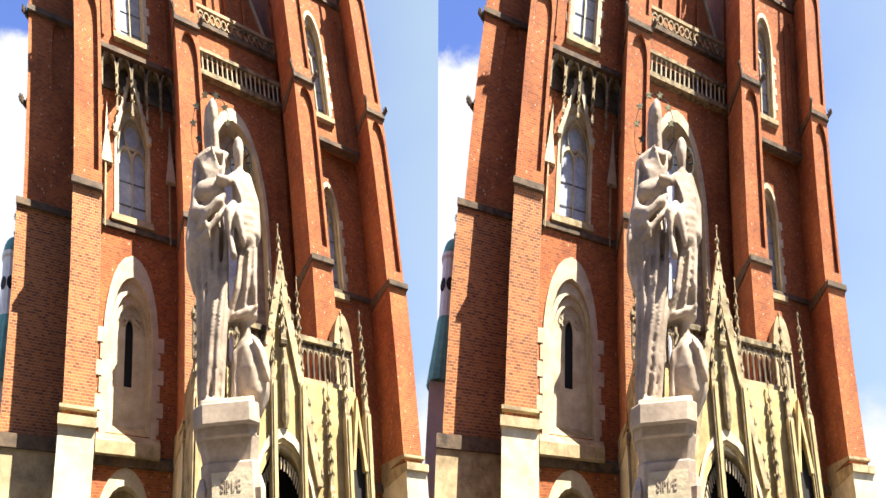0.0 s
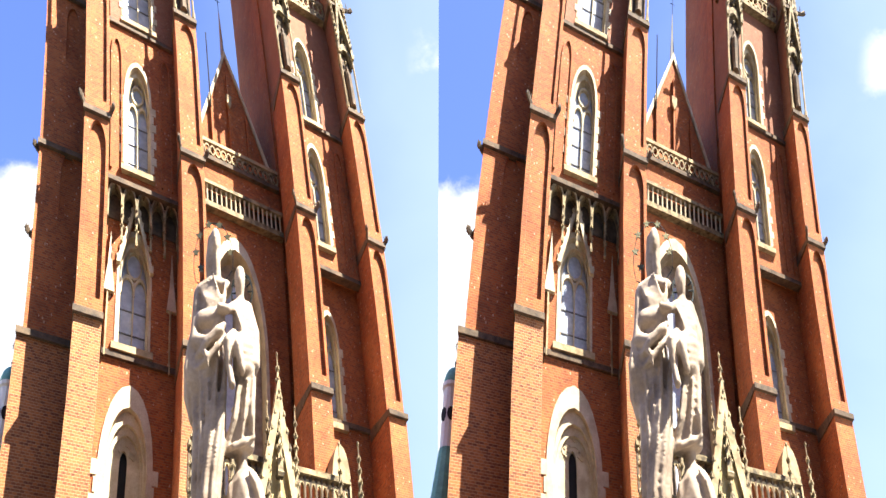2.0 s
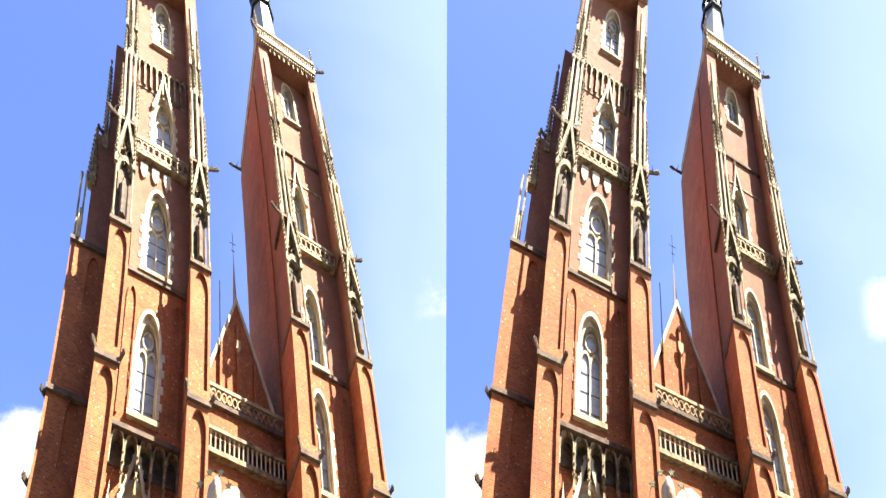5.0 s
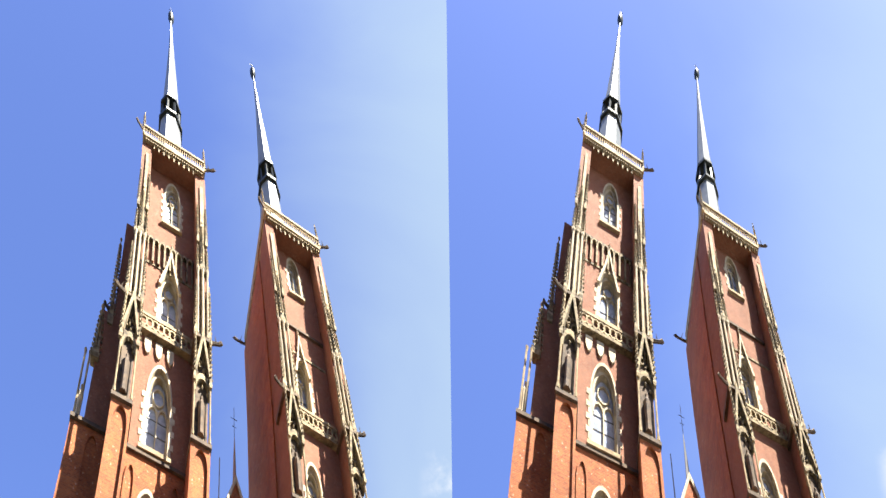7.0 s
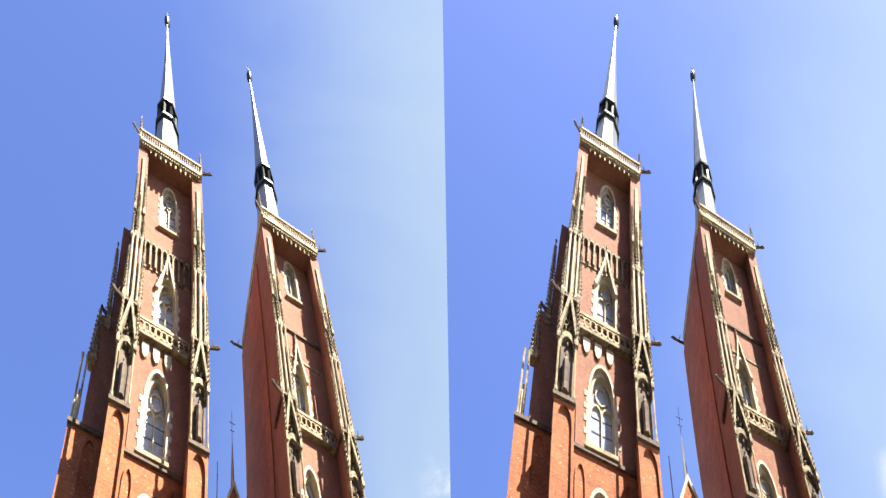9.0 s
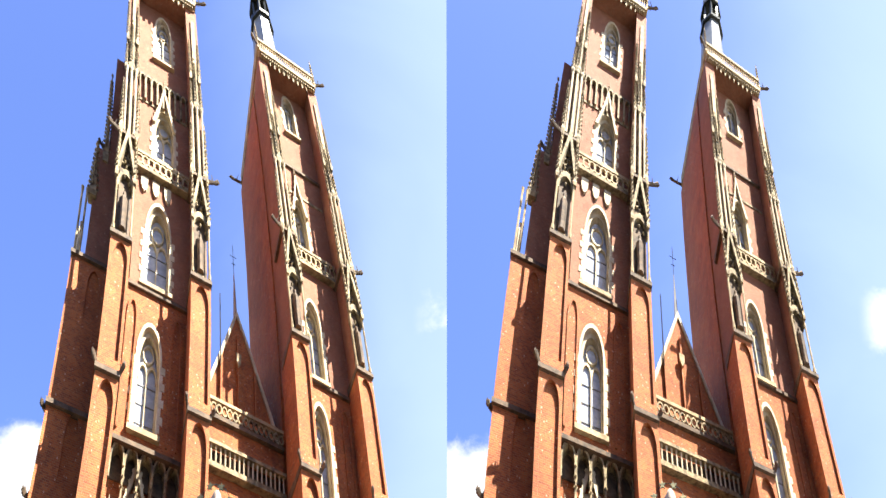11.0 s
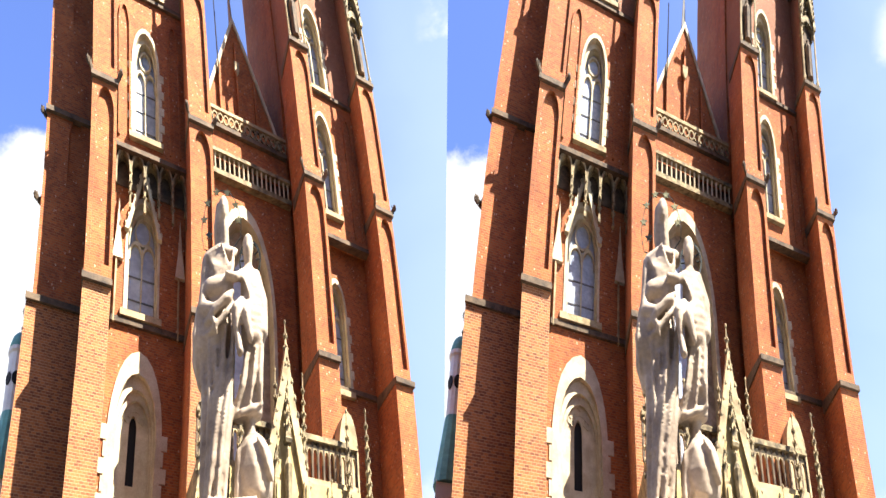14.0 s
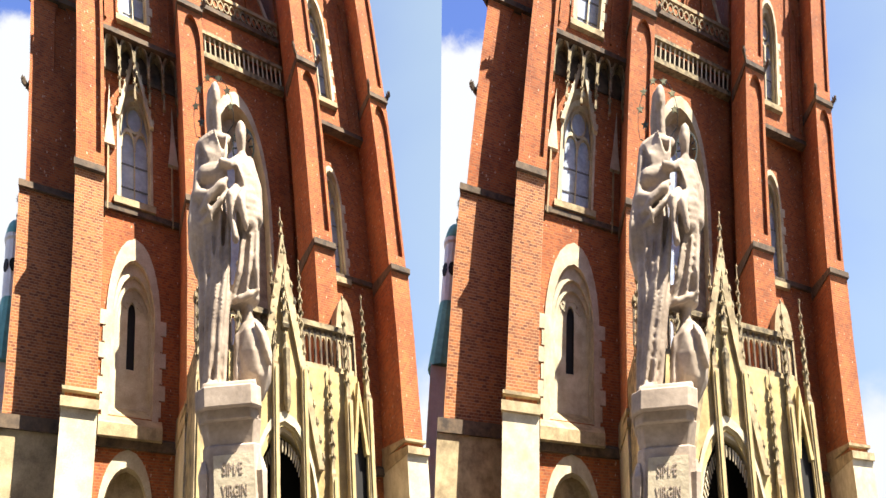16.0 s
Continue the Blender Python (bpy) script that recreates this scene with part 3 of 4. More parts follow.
        part("frieze_ring", ring(bmesh.new(), x, 38.98, V - 0.5, V - 0.33, 0.44, 0.14, 10), STONE, fz)
    if first:
        for x in (2.05, 3.25, 4.5):
            part("shield", slab(bmesh.new(), [(x - 0.36, 38.1), (x + 0.36, 38.1), (x + 0.36, 37.5), (x + 0.2, 37.1), (x, 36.95), (x - 0.2, 37.1), (x - 0.36, 37.5)], V - 0.18, V + 0.01), STONE_PALE, church)
    # carved panels under the top string and the cornice
    pn = part("panel_band", blk(a1, b0, V - 0.08, V + 0.02, 44.9, 45.1), CARVED, church)
    for h0, h1 in ((45.0, 47.5), (55.9, 56.7)):
        for i in range(8):
            x = a1 + (b0 - a1) * (i + 0.5) / 8
            if first or h0 > 50:
                part("panel_arch", strip(bmesh.new(), arch(x, (b0 - a1) / 8, h0, h1 - 0.5, h1, 4), arch(x, (b0 - a1) / 8 - 0.2, h0, h1 - 0.5, h1 - 0.2, 4), V - 0.3 if h0 < 50 else 0.22, V + 0.01 if h0 < 50 else 0.36), CARVED, pn)
    for x0, x1 in ((a0, a1), (b0, b1)):
        buttress(church, x0, x1, W + 0.1, first)
        upper_corner(church, x0, x1, W)
    # the corner's side buttress, set back from the front
    if first:
        e, d0, d1 = s0 - 3.2, 2.6, 4.6
        sb = part("side_buttress", blk(e, s0 + 0.6, d0, d1, 15.2, 31.0), BRICK, church)
        part("lower_stage", blk(e - 0.35, s0 + 0.6, d0 - 0.2, d1 + 0.2, -2.0, 15.2), BRICK_LOW, sb)
        part("foot", blk(e - 0.6, s0 + 0.6, d0 - 0.5, d1 + 0.4, -2.0, 7.2), STONE, sb)
        part("foot_cap", cap(e - 0.5, s0 + 0.6, d0 - 0.4, d1, 7.7, 0.5, 0.25), STONE_DARK, sb)
        c2, w2 = (e + s0) / 2, s0 - e
        for h0, h1 in ((15.2, 23.2), (23.2, 30.8)):
            part("stage_face", pierced(bmesh.new(), e, s0, d0 - 0.16, d0 + 0.002, h0, h1, [(c2 + 0.5, 1.0, h1 - 3.4, h1 - 1.5, h1 - 0.4)]), BRICK, sb)
        for h in (15.2, 22.9, 31.0):
            part("cap", cap(e - (0.3 if h < 16 else 0.0), s0 + 0.6, d0 - 0.15, d1, h), STONE_DARK, sb)
        pier = part("side_pier", box(blk(e + 1.0, s0 + 0.6, d0 + 0.4, d1 - 0.3, 31.0, 40.0, top=0.1), e + 2.1, s0 + 0.6, d0 + 0.6, d1 - 0.5, 40.0, 50.0, top=0.2), BRICK_UP, church)
        for x in (e + 0.1, e + 0.55):
            part("colonnette", spindle(bmesh.new(), (x, d0 + 0.2), [(31.2, 0.15), (31.5, 0.1), (35.6, 0.1), (35.9, 0.16)], 6), STONE, pier)
        part("niche_figure", spindle(bmesh.new(), (e + 0.35, d0 + 0.5), [(31.2, 0.26), (32.2, 0.22), (33.1, 0.28), (33.4, 0.12), (33.7, 0.13), (33.8, 0.04)], 8), STONE_PALE, pier)
        part("pier_pinnacle", pinnacle(bmesh.new(), e + 1.0, d0 + 0.5, 35.7, 40.2, 0.5), CARVED, pier)
        part("upper_pinnacle", pinnacle(bmesh.new(), e + 1.9, d0 + 0.6, 39.0, 47.5, 0.36), CARVED, pier)
        gargoyle(church, e, d0 + 0.3, 22.7, -0.5, -0.2)
        gargoyle(church, e + 0.15, d0 + 0.3, 18.9, -0.7, -0.3)
        gargoyle(church, e + 1.7, d0 + 0.5, 40.2, -0.7, -0.2)
    gargoyle(church, a0, 0.0, 23.5, -0.4, -0.3)
    gargoyle(church, a1, 0.0, 23.4, 0.35, -0.5)
    gargoyle(church, b0, 0.0, 23.4, -0.3, -0.5)
    gargoyle(church, b1, 0.0, 23.4, 0.35, -0.4)
    gargoyle(church, b1, 0.2, 38.5, 1.3, -0.2)
    gargoyle(church, a0, 0.2, 38.5, -1.2, -0.2)
    parapet(church, s0 + 0.7, s1 - 0.7, 0.3, 12.2, 57.0)
    part("tower_head", blk(s0 + 0.8, s1 - 0.6, 0.34, 12.2, 56.5, 57.2), BRICK_UP, church)
    gargoyle(church, s1 - 0.5, 0.2, 57.5, 1.7, -0.4)
    gargoyle(church, s0 + 0.6, 0.2, 57.5, -1.3, -0.6)
    gargoyle(church, s0 + 0.5, 12.2, 57.5, -2.2, 0.2)
    spire(church, 3.7 if first else 21.8, 4.7, 57.5, 0.3 if first else 1.5)


def centre_front(church, s0, s1):
    """The wall between the towers: great arch, two balustrades, star gable and roof."""
    D, c, g = 3.75, 12.5, 12.86
    pierced(None, s0, s1, D, D + 1.5, -2.0, 26.7, [(c - 0.1, 5.8, 10.0, 17.6, 22.9)], lambda bm: part("nave_wall", bm, BRICK, church))
    ar = part("great_arch", strip(bmesh.new(), arch(c - 0.1, 5.9, 10.0, 17.6, 23.0, 10), arch(c - 0.1, 5.3, 10.0, 17.6, 22.4, 10), D - 0.1, D + 1.4), STONE_PALE, church, "pale plastered pointed arch")
    part("arch_back", slab(bmesh.new(), arch(c - 0.1, 5.7, 10.0, 17.6, 22.7), D + 1.1, D + 1.3), STATUE, ar)
    part("arch_window", slab(bmesh.new(), arch(c + 0.2, 2.2, 11.0, 19.5, 21.3), D + 1.06, D + 1.12), GLASS, ar)
    bal = part("balustrade", blk(s0, s1, D - 0.5, D, 23.85, 24.1), CARVED, church, "stone balustrade of small columns")
    part("rail", blk(s0, s1, D - 0.55, D - 0.1, 24.98, 25.15), CARVED, bal)
    n = 19
    for i in range(n):
        s = s0 + (s1 - s0) * (i + 0.5) / n
        part("baluster", spindle(bmesh.new(), (s, D - 0.32), [(24.05, 0.11), (24.18, 0.08), (24.84, 0.08), (24.99, 0.13)], 6), STONE_PALE, bal)
    # dark sheet on the wall paints the shade behind the balusters
    part("recess_shade", blk(s0, s1, D - 0.02, D, 24.1, 24.96), STONE_DARK, bal)
    g2 = part("gallery_balustrade", blk(s0, s1, D - 0.3, D + 0.2, 26.55, 26.78), STONE_DARK, church, "pierced stone gallery balustrade")
    part("rail", blk(s0, s1, D - 0.3, D, 27.5, 27.68), STONE, g2)
    for i in range(16):
        s = s0 + (s1 - s0) * (i + 0.5) / 16
        part("pierced_ring", ring(bmesh.new(), s, 27.14, D - 0.25, D - 0.1, 0.3, 0.1, 8), CARVED, g2)
    gb = part("gable", slab(bmesh.new(), [(s0 + 0.2, 26.3), (s1 - 0.2, 26.3), (s1 - 0.2, 27.5), (g, 34.4), (s0 + 0.2, 27.5)], 4.5, 5.3), BRICK, church)
    part("gable_coping", strip(bmesh.new(), [(s0 - 0.1, 27.6), (g, 34.85), (s1 + 0.1, 27.6)], [(s0 + 0.2, 27.5), (g, 34.4), (s1 - 0.2, 27.5)], 4.35, 5.4), STONE_PALE, gb)
    for x, h in ((g - 1.9, 30.6), (g, 32.6), (g + 1.9, 30.6)):
        part("gable_rib", blk(x - 0.1, x + 0.1, 4.2, 4.52, 26.4, h + 0.4), BRICK, gb)
    part("gable_shield", slab(bmesh.new(), [(g - 0.3, 31.6), (g + 0.3, 31.6), (g + 0.25, 31.1), (g, 30.8), (g - 0.25, 31.1)], 4.05, 4.22), STONE, gb)
    bm = spindle(bmesh.new(), (g, 4.9), [(34.3, 0.28), (35.1, 0.22), (38.1, 0.04)], 6)
    part("gable_spike", bm, METAL, gb)
    bm = rod(bmesh.new(), (g, 4.9, 37.4), (g, 4.9, 40.4), 0.03, 0.03, 5)
    rod(bm, (g - 0.4, 4.9, 39.5), (g + 0.4, 4.9, 39.5), 0.025, 0.025, 4)
    rod(bm, (g - 0.25, 4.9, 38.9), (g + 0.25, 4.9, 38.9), 0.025, 0.025, 4)
    part("gable_cross", bm, IRON, gb)
    part("side_pole", rod(bmesh.new(), (g - 2.0, 4.2, 30.4), (g - 2.0, 4.2, 35.2), 0.07, 0.05, 5), IRON, gb)
    bm = bmesh.new()
    slab(bm, [(s0, 27.0), (s1, 27.0), (g, 33.6)], 5.3, 40.0)
    part("roof", bm, ROOF, church, "steep tiled nave roof")
    part("nave_body", blk(s0 - 6, s1 + 6, 10.0, 40.0, -2.0, 20.0), BRICK, church)


def porch(church):
    """The canopied stone porch before the door: gabled arch, pinnacles and a pierced balustrade."""
    c, D = 12.65, -3.0
    s0, s1 = 6.8, 18.8
    w = part("porch_wall", pierced(bmesh.new(), s0, s1, D, D + 0.8, -2.0, 8.9, [(c, 4.6, -1.0, 3.6, 6.8)]), PORCH, church, "honey-coloured carved stone porch")
    # left side in darker stone than the right: its shade is in the colour
    part("porch_side", blk(s0 - 0.02, s0 + 0.8, D + 0.1, 2.5, -2.0, 8.88), CARVED, w)
    part("porch_side", blk(s1 - 0.8, s1, D + 0.8, 2.5, -2.0, 8.9), PORCH, w)
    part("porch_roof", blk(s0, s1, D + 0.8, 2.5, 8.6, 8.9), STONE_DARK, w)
    # near-black sheet in place of the porch's inner shade
    part("porch_inside_shade", blk(s0 + 0.9, s1 - 0.9, D + 2.5, D + 2.7, -2.0, 8.6), DARK, w)
    gb = part("porch_gable", strip(bmesh.new(), [(c - 2.9, 5.6), (c - 0.2, 11.9), (c + 0.3, 13.2)], [(c - 2.5, 5.6), (c + 0.0, 11.2), (c + 0.3, 12.0)], D - 0.4, D), STONE, church)
    part("gable_panel", slab(bmesh.new(), [(c - 2.6, 5.7), (c - 2.2, 5.2), (c, 7.2), (c + 2.2, 5.2), (c + 2.6, 5.7), (c + 0.25, 11.6)], D - 0.2, D - 0.01), PORCH, gb)
    part("gable_edge", strip(bmesh.new(), [(c + 2.9, 5.6), (c + 0.6, 11.9), (c + 0.3, 13.2)], [(c + 2.5, 5.6), (c + 0.3, 11.2), (c + 0.3, 12.0)], D - 0.4, D), STONE, gb)
    for j, (o, d) in enumerate(((5.2, -0.35), (4.9, -0.25), (4.6, -0.1))):
        part("arch_moulding", strip(bmesh.new(), arch(c, o, -1.0, 3.6, 6.9 + 0.12 * (2 - j) + 0.1), arch(c, o - 0.32, -1.0, 3.6, 6.9 + 0.12 * (2 - j) - 0.2), D + d, D + 0.3), STONE_PALE if j != 1 else PORCH, gb)
    o = arch(c, 4.2, -1.0, 3.6, 6.45, 9)
    for i, (s, h) in enumerate(o):
        if 1 < i < len(o) - 2:
            for f in (0.0, 0.5):
                s2, h2 = o[i + 1]
                x, y = s + (s2 - s) * f, h + (h2 - h) * f
                part("cusp", rod(bmesh.new(), (x, D + 0.1, y), (x + (c - x) * 0.12, D + 0.1, y - 0.34), 0.09, 0.05, 5), STONE_PALE, gb)
    for i in range(13):
        a = (i + 0.5) / 13
        for sg in (-1, 1):
            bm = bmesh.new()
            crocket(bm, c + 0.3 * a + sg * 2.95 * (1 - a), D - 0.3, 5.7 + 7.0 * a, 0.17)
            part("crocket", bm, CARVED, gb)
    part("finial", pinnacle(bmesh.new(), c + 0.3, D - 0.2, 12.0, 14.0, 0.22), CARVED, gb)
    fg = part("gable_figure", spindle(bmesh.new(), (c + 0.2, D - 0.4), [(7.2, 0.12), (7.5, 0.26), (8.4, 0.24), (9.1, 0.3), (9.35, 0.12), (9.6, 0.15), (9.75, 0.05)], 8), CARVED, gb)
    part("figure_canopy", pinnacle(bmesh.new(), c + 0.2, D - 0.35, 9.8, 11.6, 0.3), CARVED, gb)
    bl = part("porch_balustrade", blk(s0, s1, D + 0.2, D + 0.6, 8.9, 9.15), STONE, church, "pierced stone porch balustrade")
    part("rail", blk(s0 - 0.1, s1 + 0.1, D + 0.15, D + 0.65, 10.38, 10.56), CARVED, bl)
    n = 26
    for i in range(n + 1):
        s = s0 + (s1 - s0) * i / n
        part("baluster", blk(s - 0.07, s + 0.07, D + 0.3, D + 0.5, 9.1, 10.4), STONE_DARK, bl)
        if i < n:
            x = s + (s1 - s0) / n / 2
            part("baluster_arch", strip(bmesh.new(), arch(x, 0.46, 9.7, 9.95, 10.3, 4), arch(x, 0.3, 9.7, 9.9, 10.15, 4), D + 0.32, D + 0.48), STONE, bl)
    for x, top, r in ((c - 3.1, 11.6, 0.24), (12.05, 12.2, 0.2), (14.2, 12.3, 0.2), (16.3, 9.0, 0.2), (17.75, 11.5, 0.22), (19.45, 11.7, 0.24), (6.9, 11.4, 0.24)):
        pr = part("porch_pier", blk(x - r, x + r, D - 0.5, D + 0.2, -2.0, top - 3.6), STONE, church)
        part("pier_edge", blk(x - r * 0.4, x + r * 0.4, D - 0.58, D - 0.48, -2.0, top - 3.7), PORCH, pr)
        part("pier_pinnacle", pinnacle(bmesh.new(), x, D - 0.2, top - 3.7, top, r), CARVED, pr)
    # this niche has no hollow; its shade is painted as a near-black block
    nc = part("porch_niche_shade", blk(18.0, 19.1, D - 0.15, D, 3.5, 7.0), DARK, church)
    part("niche_hood", strip(bmesh.new(), [(17.9, 6.2), (18.55, 8.6), (19.2, 6.2)], [(18.15, 6.2), (18.55, 7.9), (18.95, 6.2)], D - 0.5, D - 0.1), PORCH, nc)
    for x in (17.95, 19.15):
        part("niche_shaft", rod(bmesh.new(), (x, D - 0.35, -1.0), (x, D - 0.35, 6.4), 0.12, 0.1, 6), PORCH, nc)
    # small pointed front beside the second tower
    part("porch_dormer", slab(bmesh.new(), arch(19.2, 1.7, 8.0, 10.9, 12.5, 6), -1.2, 0.0), STONE, church)


def cathedral():
    church = thing("cathedral", (13.2, 6.0, 0.0), "tall twin-towered Gothic cathedral of orange brick with pale stone trim", "church", group="stereo pair of the cathedral")
    tower(church, -0.8, 8.8, True)
    tower(church, 17.3, 27.3, False)
    centre_front(church, 8.6, 17.5)
    porch(church)
    return church


# ---------------------------------------------------------------- the square: statue, pedestal, halo
def chamfered(s0, s1, d0, d1, h0, h1, k=0.12, s2=0.0):
    """An eight-sided block; s2 widens its upper face."""
    bm = bmesh.new()
    rings = []
    for h, o in ((h0, 0.0), (h1, s2)):
        p = [(s0 + k, d0), (s1 - k, d0), (s1, d0 + k), (s1, d1 - k), (s1 - k, d1), (s0 + k, d1), (s0, d1 - k), (s0, d0 + k)]
        cs, cd = (s0 + s1) / 2, (d0 + d1) / 2
        rings.append([bm.verts.new((x + math.copysign(o, x - cs), y + math.copysign(o, y - cd), h)) for x, y in p])
    for i in range(8):
        bm.faces.new((rings[0][i], rings[0][(i + 1) % 8], rings[1][(i + 1) % 8], rings[1][i]))
    bm.faces.new(rings[0][::-1])
    bm.faces.new(rings[1])
    bmesh.ops.bevel(bm, geom=bm.edges[:], offset=0.012, segments=1, affect="EDGES")
    return bm


def lettering(text, x, y, h, size):
    """Cut letters, standing proud of the panel by 4 mm."""
    cu = bpy.data.curves.new("letters", "FONT")
    cu.body, cu.size, cu.extrude, cu.align_x = text, size, 0.003, "CENTER"
    ob = new("letters", cu)
    me = bpy.data.meshes.new_from_object(ob.evaluated_get(bpy.context.evaluated_depsgraph_get()))
    bpy.data.objects.remove(ob)
    bm = bmesh.new()
    bm.from_mesh(me)
    bpy.data.meshes.remove(me)
    for v in bm.verts:
        v.co = Vector((x + v.co.x, y + v.co.z, h + v.co.y))
    return bm


def pedestal():
    p = thing("pedestal", (-0.1, 7.0, -0.3), "sandstone pedestal with moulded top slab and Latin inscription", "pedestal", "square")
    part("shaft", chamfered(-0.50, 0.36, 6.60, 7.40, 0.3, 2.80, 0.10), STATUE, p)
    part("base", chamfered(-0.65, 0.5, 6.45, 7.55, -0.35, 0.35, 0.10), STATUE, p)
    part("neck", chamfered(-0.46, 0.32, 6.64, 7.36, 2.74, 2.98, 0.10, 0.06), STATUE, p)
    part("cornice", chamfered(-0.54, 0.34, 6.52, 7.48, 2.96, 3.05, 0.12), STATUE, p)
    part("top_slab", chamfered(-0.59, 0.39, 6.44, 7.56, 3.04, 3.20, 0.14), STATUE, p, "pale weathered top slab")
    panel = part("inscription_panel", blk(-0.34, 0.24, 6.572, 6.62, 0.6, 2.72), STONE_PALE, p, "pale panel with cut capitals")
    part("inscription", lettering("SIM\u00c6", -0.07, 6.569, 2.58, 0.125), STATUE, panel, "worn capital letters")
    part("inscription", lettering("VIRGIN", -0.05, 6.569, 2.43, 0.115), STATUE, panel, "worn capital letters")
    part("side_scroll", spindle(bmesh.new(), (0.33, 6.7), [(0.4, 0.07), (1.6, 0.05), (2.3, 0.08), (2.6, 0.11), (2.7, 0.05)], 7), STATUE, p)
    part("side_scroll", spindle(bmesh.new(), (-0.47, 6.7), [(0.4, 0.07), (1.6, 0.05), (2.3, 0.08), (2.6, 0.11), (2.7, 0.05)], 7), STATUE, p)
    return p


def statue():
    """A robed figure carrying a smaller one above a globe, carved as one plain mass."""
    bm = bmesh.new()
    bmesh.ops.create_icosphere(bm, subdivisions=2, radius=1.0)
    bm.verts.index_update()
    ball, sides = np.array([v.co[:] for v in bm.verts]), np.array([[v.index for v in f.verts] for f in bm.faces])
    bm.free()
    points, faces = [], []

    def run(*knots, near=0.5):
        """A rounded mass along knots of (x, forward, height, half width, half depth, half height)."""
        for a, b in zip(knots, knots[1:] or knots):
            a, b = np.array(a, float), np.array(b, float)
            n = max(1, int(np.linalg.norm(b[:3] - a[:3]) / (near * min(a[3:].min(), b[3:].min()))))
            for k in range(n + 1):
                x, y, h, rx, ry, rz = a + (b - a) * k / n
                faces.append(sides + len(points) * len(ball))
                points.append(ball * (rx, ry, rz) + (x, 7.0 + y, h))

    def fold(*knots, r=0.035):
        """A ridge of cloth, thin at both ends."""
        m = len(knots) - 1
        run(*[(x, y, h, *(3 * [r * (0.55 if k in (0, m) else 1.0)])) for k, (x, y, h) in enumerate(knots)], near=0.6)

    # the tall figure: robe, shoulders, neck, veiled head
    run((-0.27, 0.0, 5.36, 0.22, 0.17, 0.16), (-0.26, 0.0, 5.05, 0.21, 0.20, 0.2), (-0.27, -0.02, 4.72, 0.27, 0.25, 0.2), (-0.28, 0.0, 4.2, 0.25, 0.24, 0.2), (-0.29, 0.0, 3.7, 0.24, 0.25, 0.2), (-0.32, 0.0, 3.3, 0.24, 0.27, 0.1))
    run((-0.44, 0.0, 5.45, 0.09, 0.12, 0.11), (-0.22, -0.02, 5.53, 0.13, 0.12, 0.08), (0.02, -0.02, 5.47, 0.11, 0.11, 0.09))
    run((-0.13, -0.04, 5.56, 0.075, 0.08, 0.08), (-0.14, -0.06, 5.82, 0.075, 0.09, 0.1))
    run((-0.16, -0.07, 5.93, 0.105, 0.13, 0.16))
    run((-0.19, 0.02, 6.0, 0.12, 0.12, 0.09), (-0.25, 0.02, 5.82, 0.09, 0.11, 0.12), (-0.24, 0.03, 5.6, 0.09, 0.10, 0.08))
    # sleeve, forearm and the mantle that hangs from it
    run((-0.46, -0.02, 5.42, 0.09, 0.11, 0.1), (-0.49, -0.06, 5.15, 0.085, 0.12, 0.1), (-0.51, -0.12, 4.92, 0.1, 0.13, 0.1), (-0.3, -0.26, 4.86, 0.07, 0.07, 0.06), (-0.06, -0.31, 4.93, 0.055, 0.06, 0.05))
    run((-0.53, -0.1, 4.92, 0.10, 0.13, 0.1), (-0.60, -0.08, 4.72, 0.09, 0.13, 0.1), (-0.61, -0.06, 4.5, 0.075, 0.11, 0.1), (-0.55, -0.05, 4.30, 0.045, 0.08, 0.07))
    for x, w in ((-0.64, 0.03), (-0.56, 0.035), (-0.49, 0.03)):
        fold((x + 0.06, -0.2, 4.92), (x, -0.2, 4.66), (x + 0.04, -0.14, 4.38), r=w)
    # cloth gathered over the breast and across the waist
    for k in range(6):
        fold((-0.44 + 0.05 * k, -0.12 - 0.02 * k, 5.47 + 0.012 * k), (-0.34 + 0.06 * k, -0.20, 5.32 - 0.02 * k), (-0.26 + 0.055 * k, -0.21, 5.16 - 0.03 * k), r=0.026)
    fold((0.02, -0.12, 5.5), (0.0, -0.2, 5.3), (-0.08, -0.22, 5.08), (-0.2, -0.22, 4.98), r=0.034)
    run((-0.36, -0.15, 5.12, 0.14, 0.1, 0.11), (-0.14, -0.16, 5.12, 0.15, 0.1, 0.12))
    fold((-0.48, -0.2, 4.76), (-0.3, -0.31, 4.83), (-0.12, -0.33, 4.93), (0.0, -0.3, 4.99), r=0.05)
    fold((-0.44, -0.22, 4.66), (-0.26, -0.30, 4.70), (-0.1, -0.31, 4.80), (0.0, -0.28, 4.90), r=0.042)
    fold((-0.40, -0.24, 4.80), (-0.32, -0.33, 4.74), (-0.26, -0.31, 4.62), r=0.032)
    # long hanging folds of the robe
    fold((-0.50, -0.14, 4.55), (-0.48, -0.16, 4.0), (-0.52, -0.14, 3.3), r=0.05)
    fold((-0.40, -0.22, 4.62), (-0.38, -0.22, 4.0), (-0.45, -0.22, 3.3), r=0.04)
    fold((-0.12, -0.24, 4.74), (-0.20, -0.26, 4.2), (-0.33, -0.27, 3.6), (-0.40, -0.26, 3.28), r=0.055)
    fold((0.03, -0.2, 4.78), (-0.05, -0.24, 4.3), (-0.18, -0.27, 3.8), (-0.27, -0.27, 3.28), r=0.06)
    fold((0.0, -0.10, 4.5), (-0.06, -0.17, 4.0), (-0.13, -0.2, 3.6), (-0.16, -0.2, 3.26), r=0.055)
    fold((-0.28, -0.26, 4.5), (-0.29, -0.25, 4.1), (-0.34, -0.25, 3.75), r=0.03)
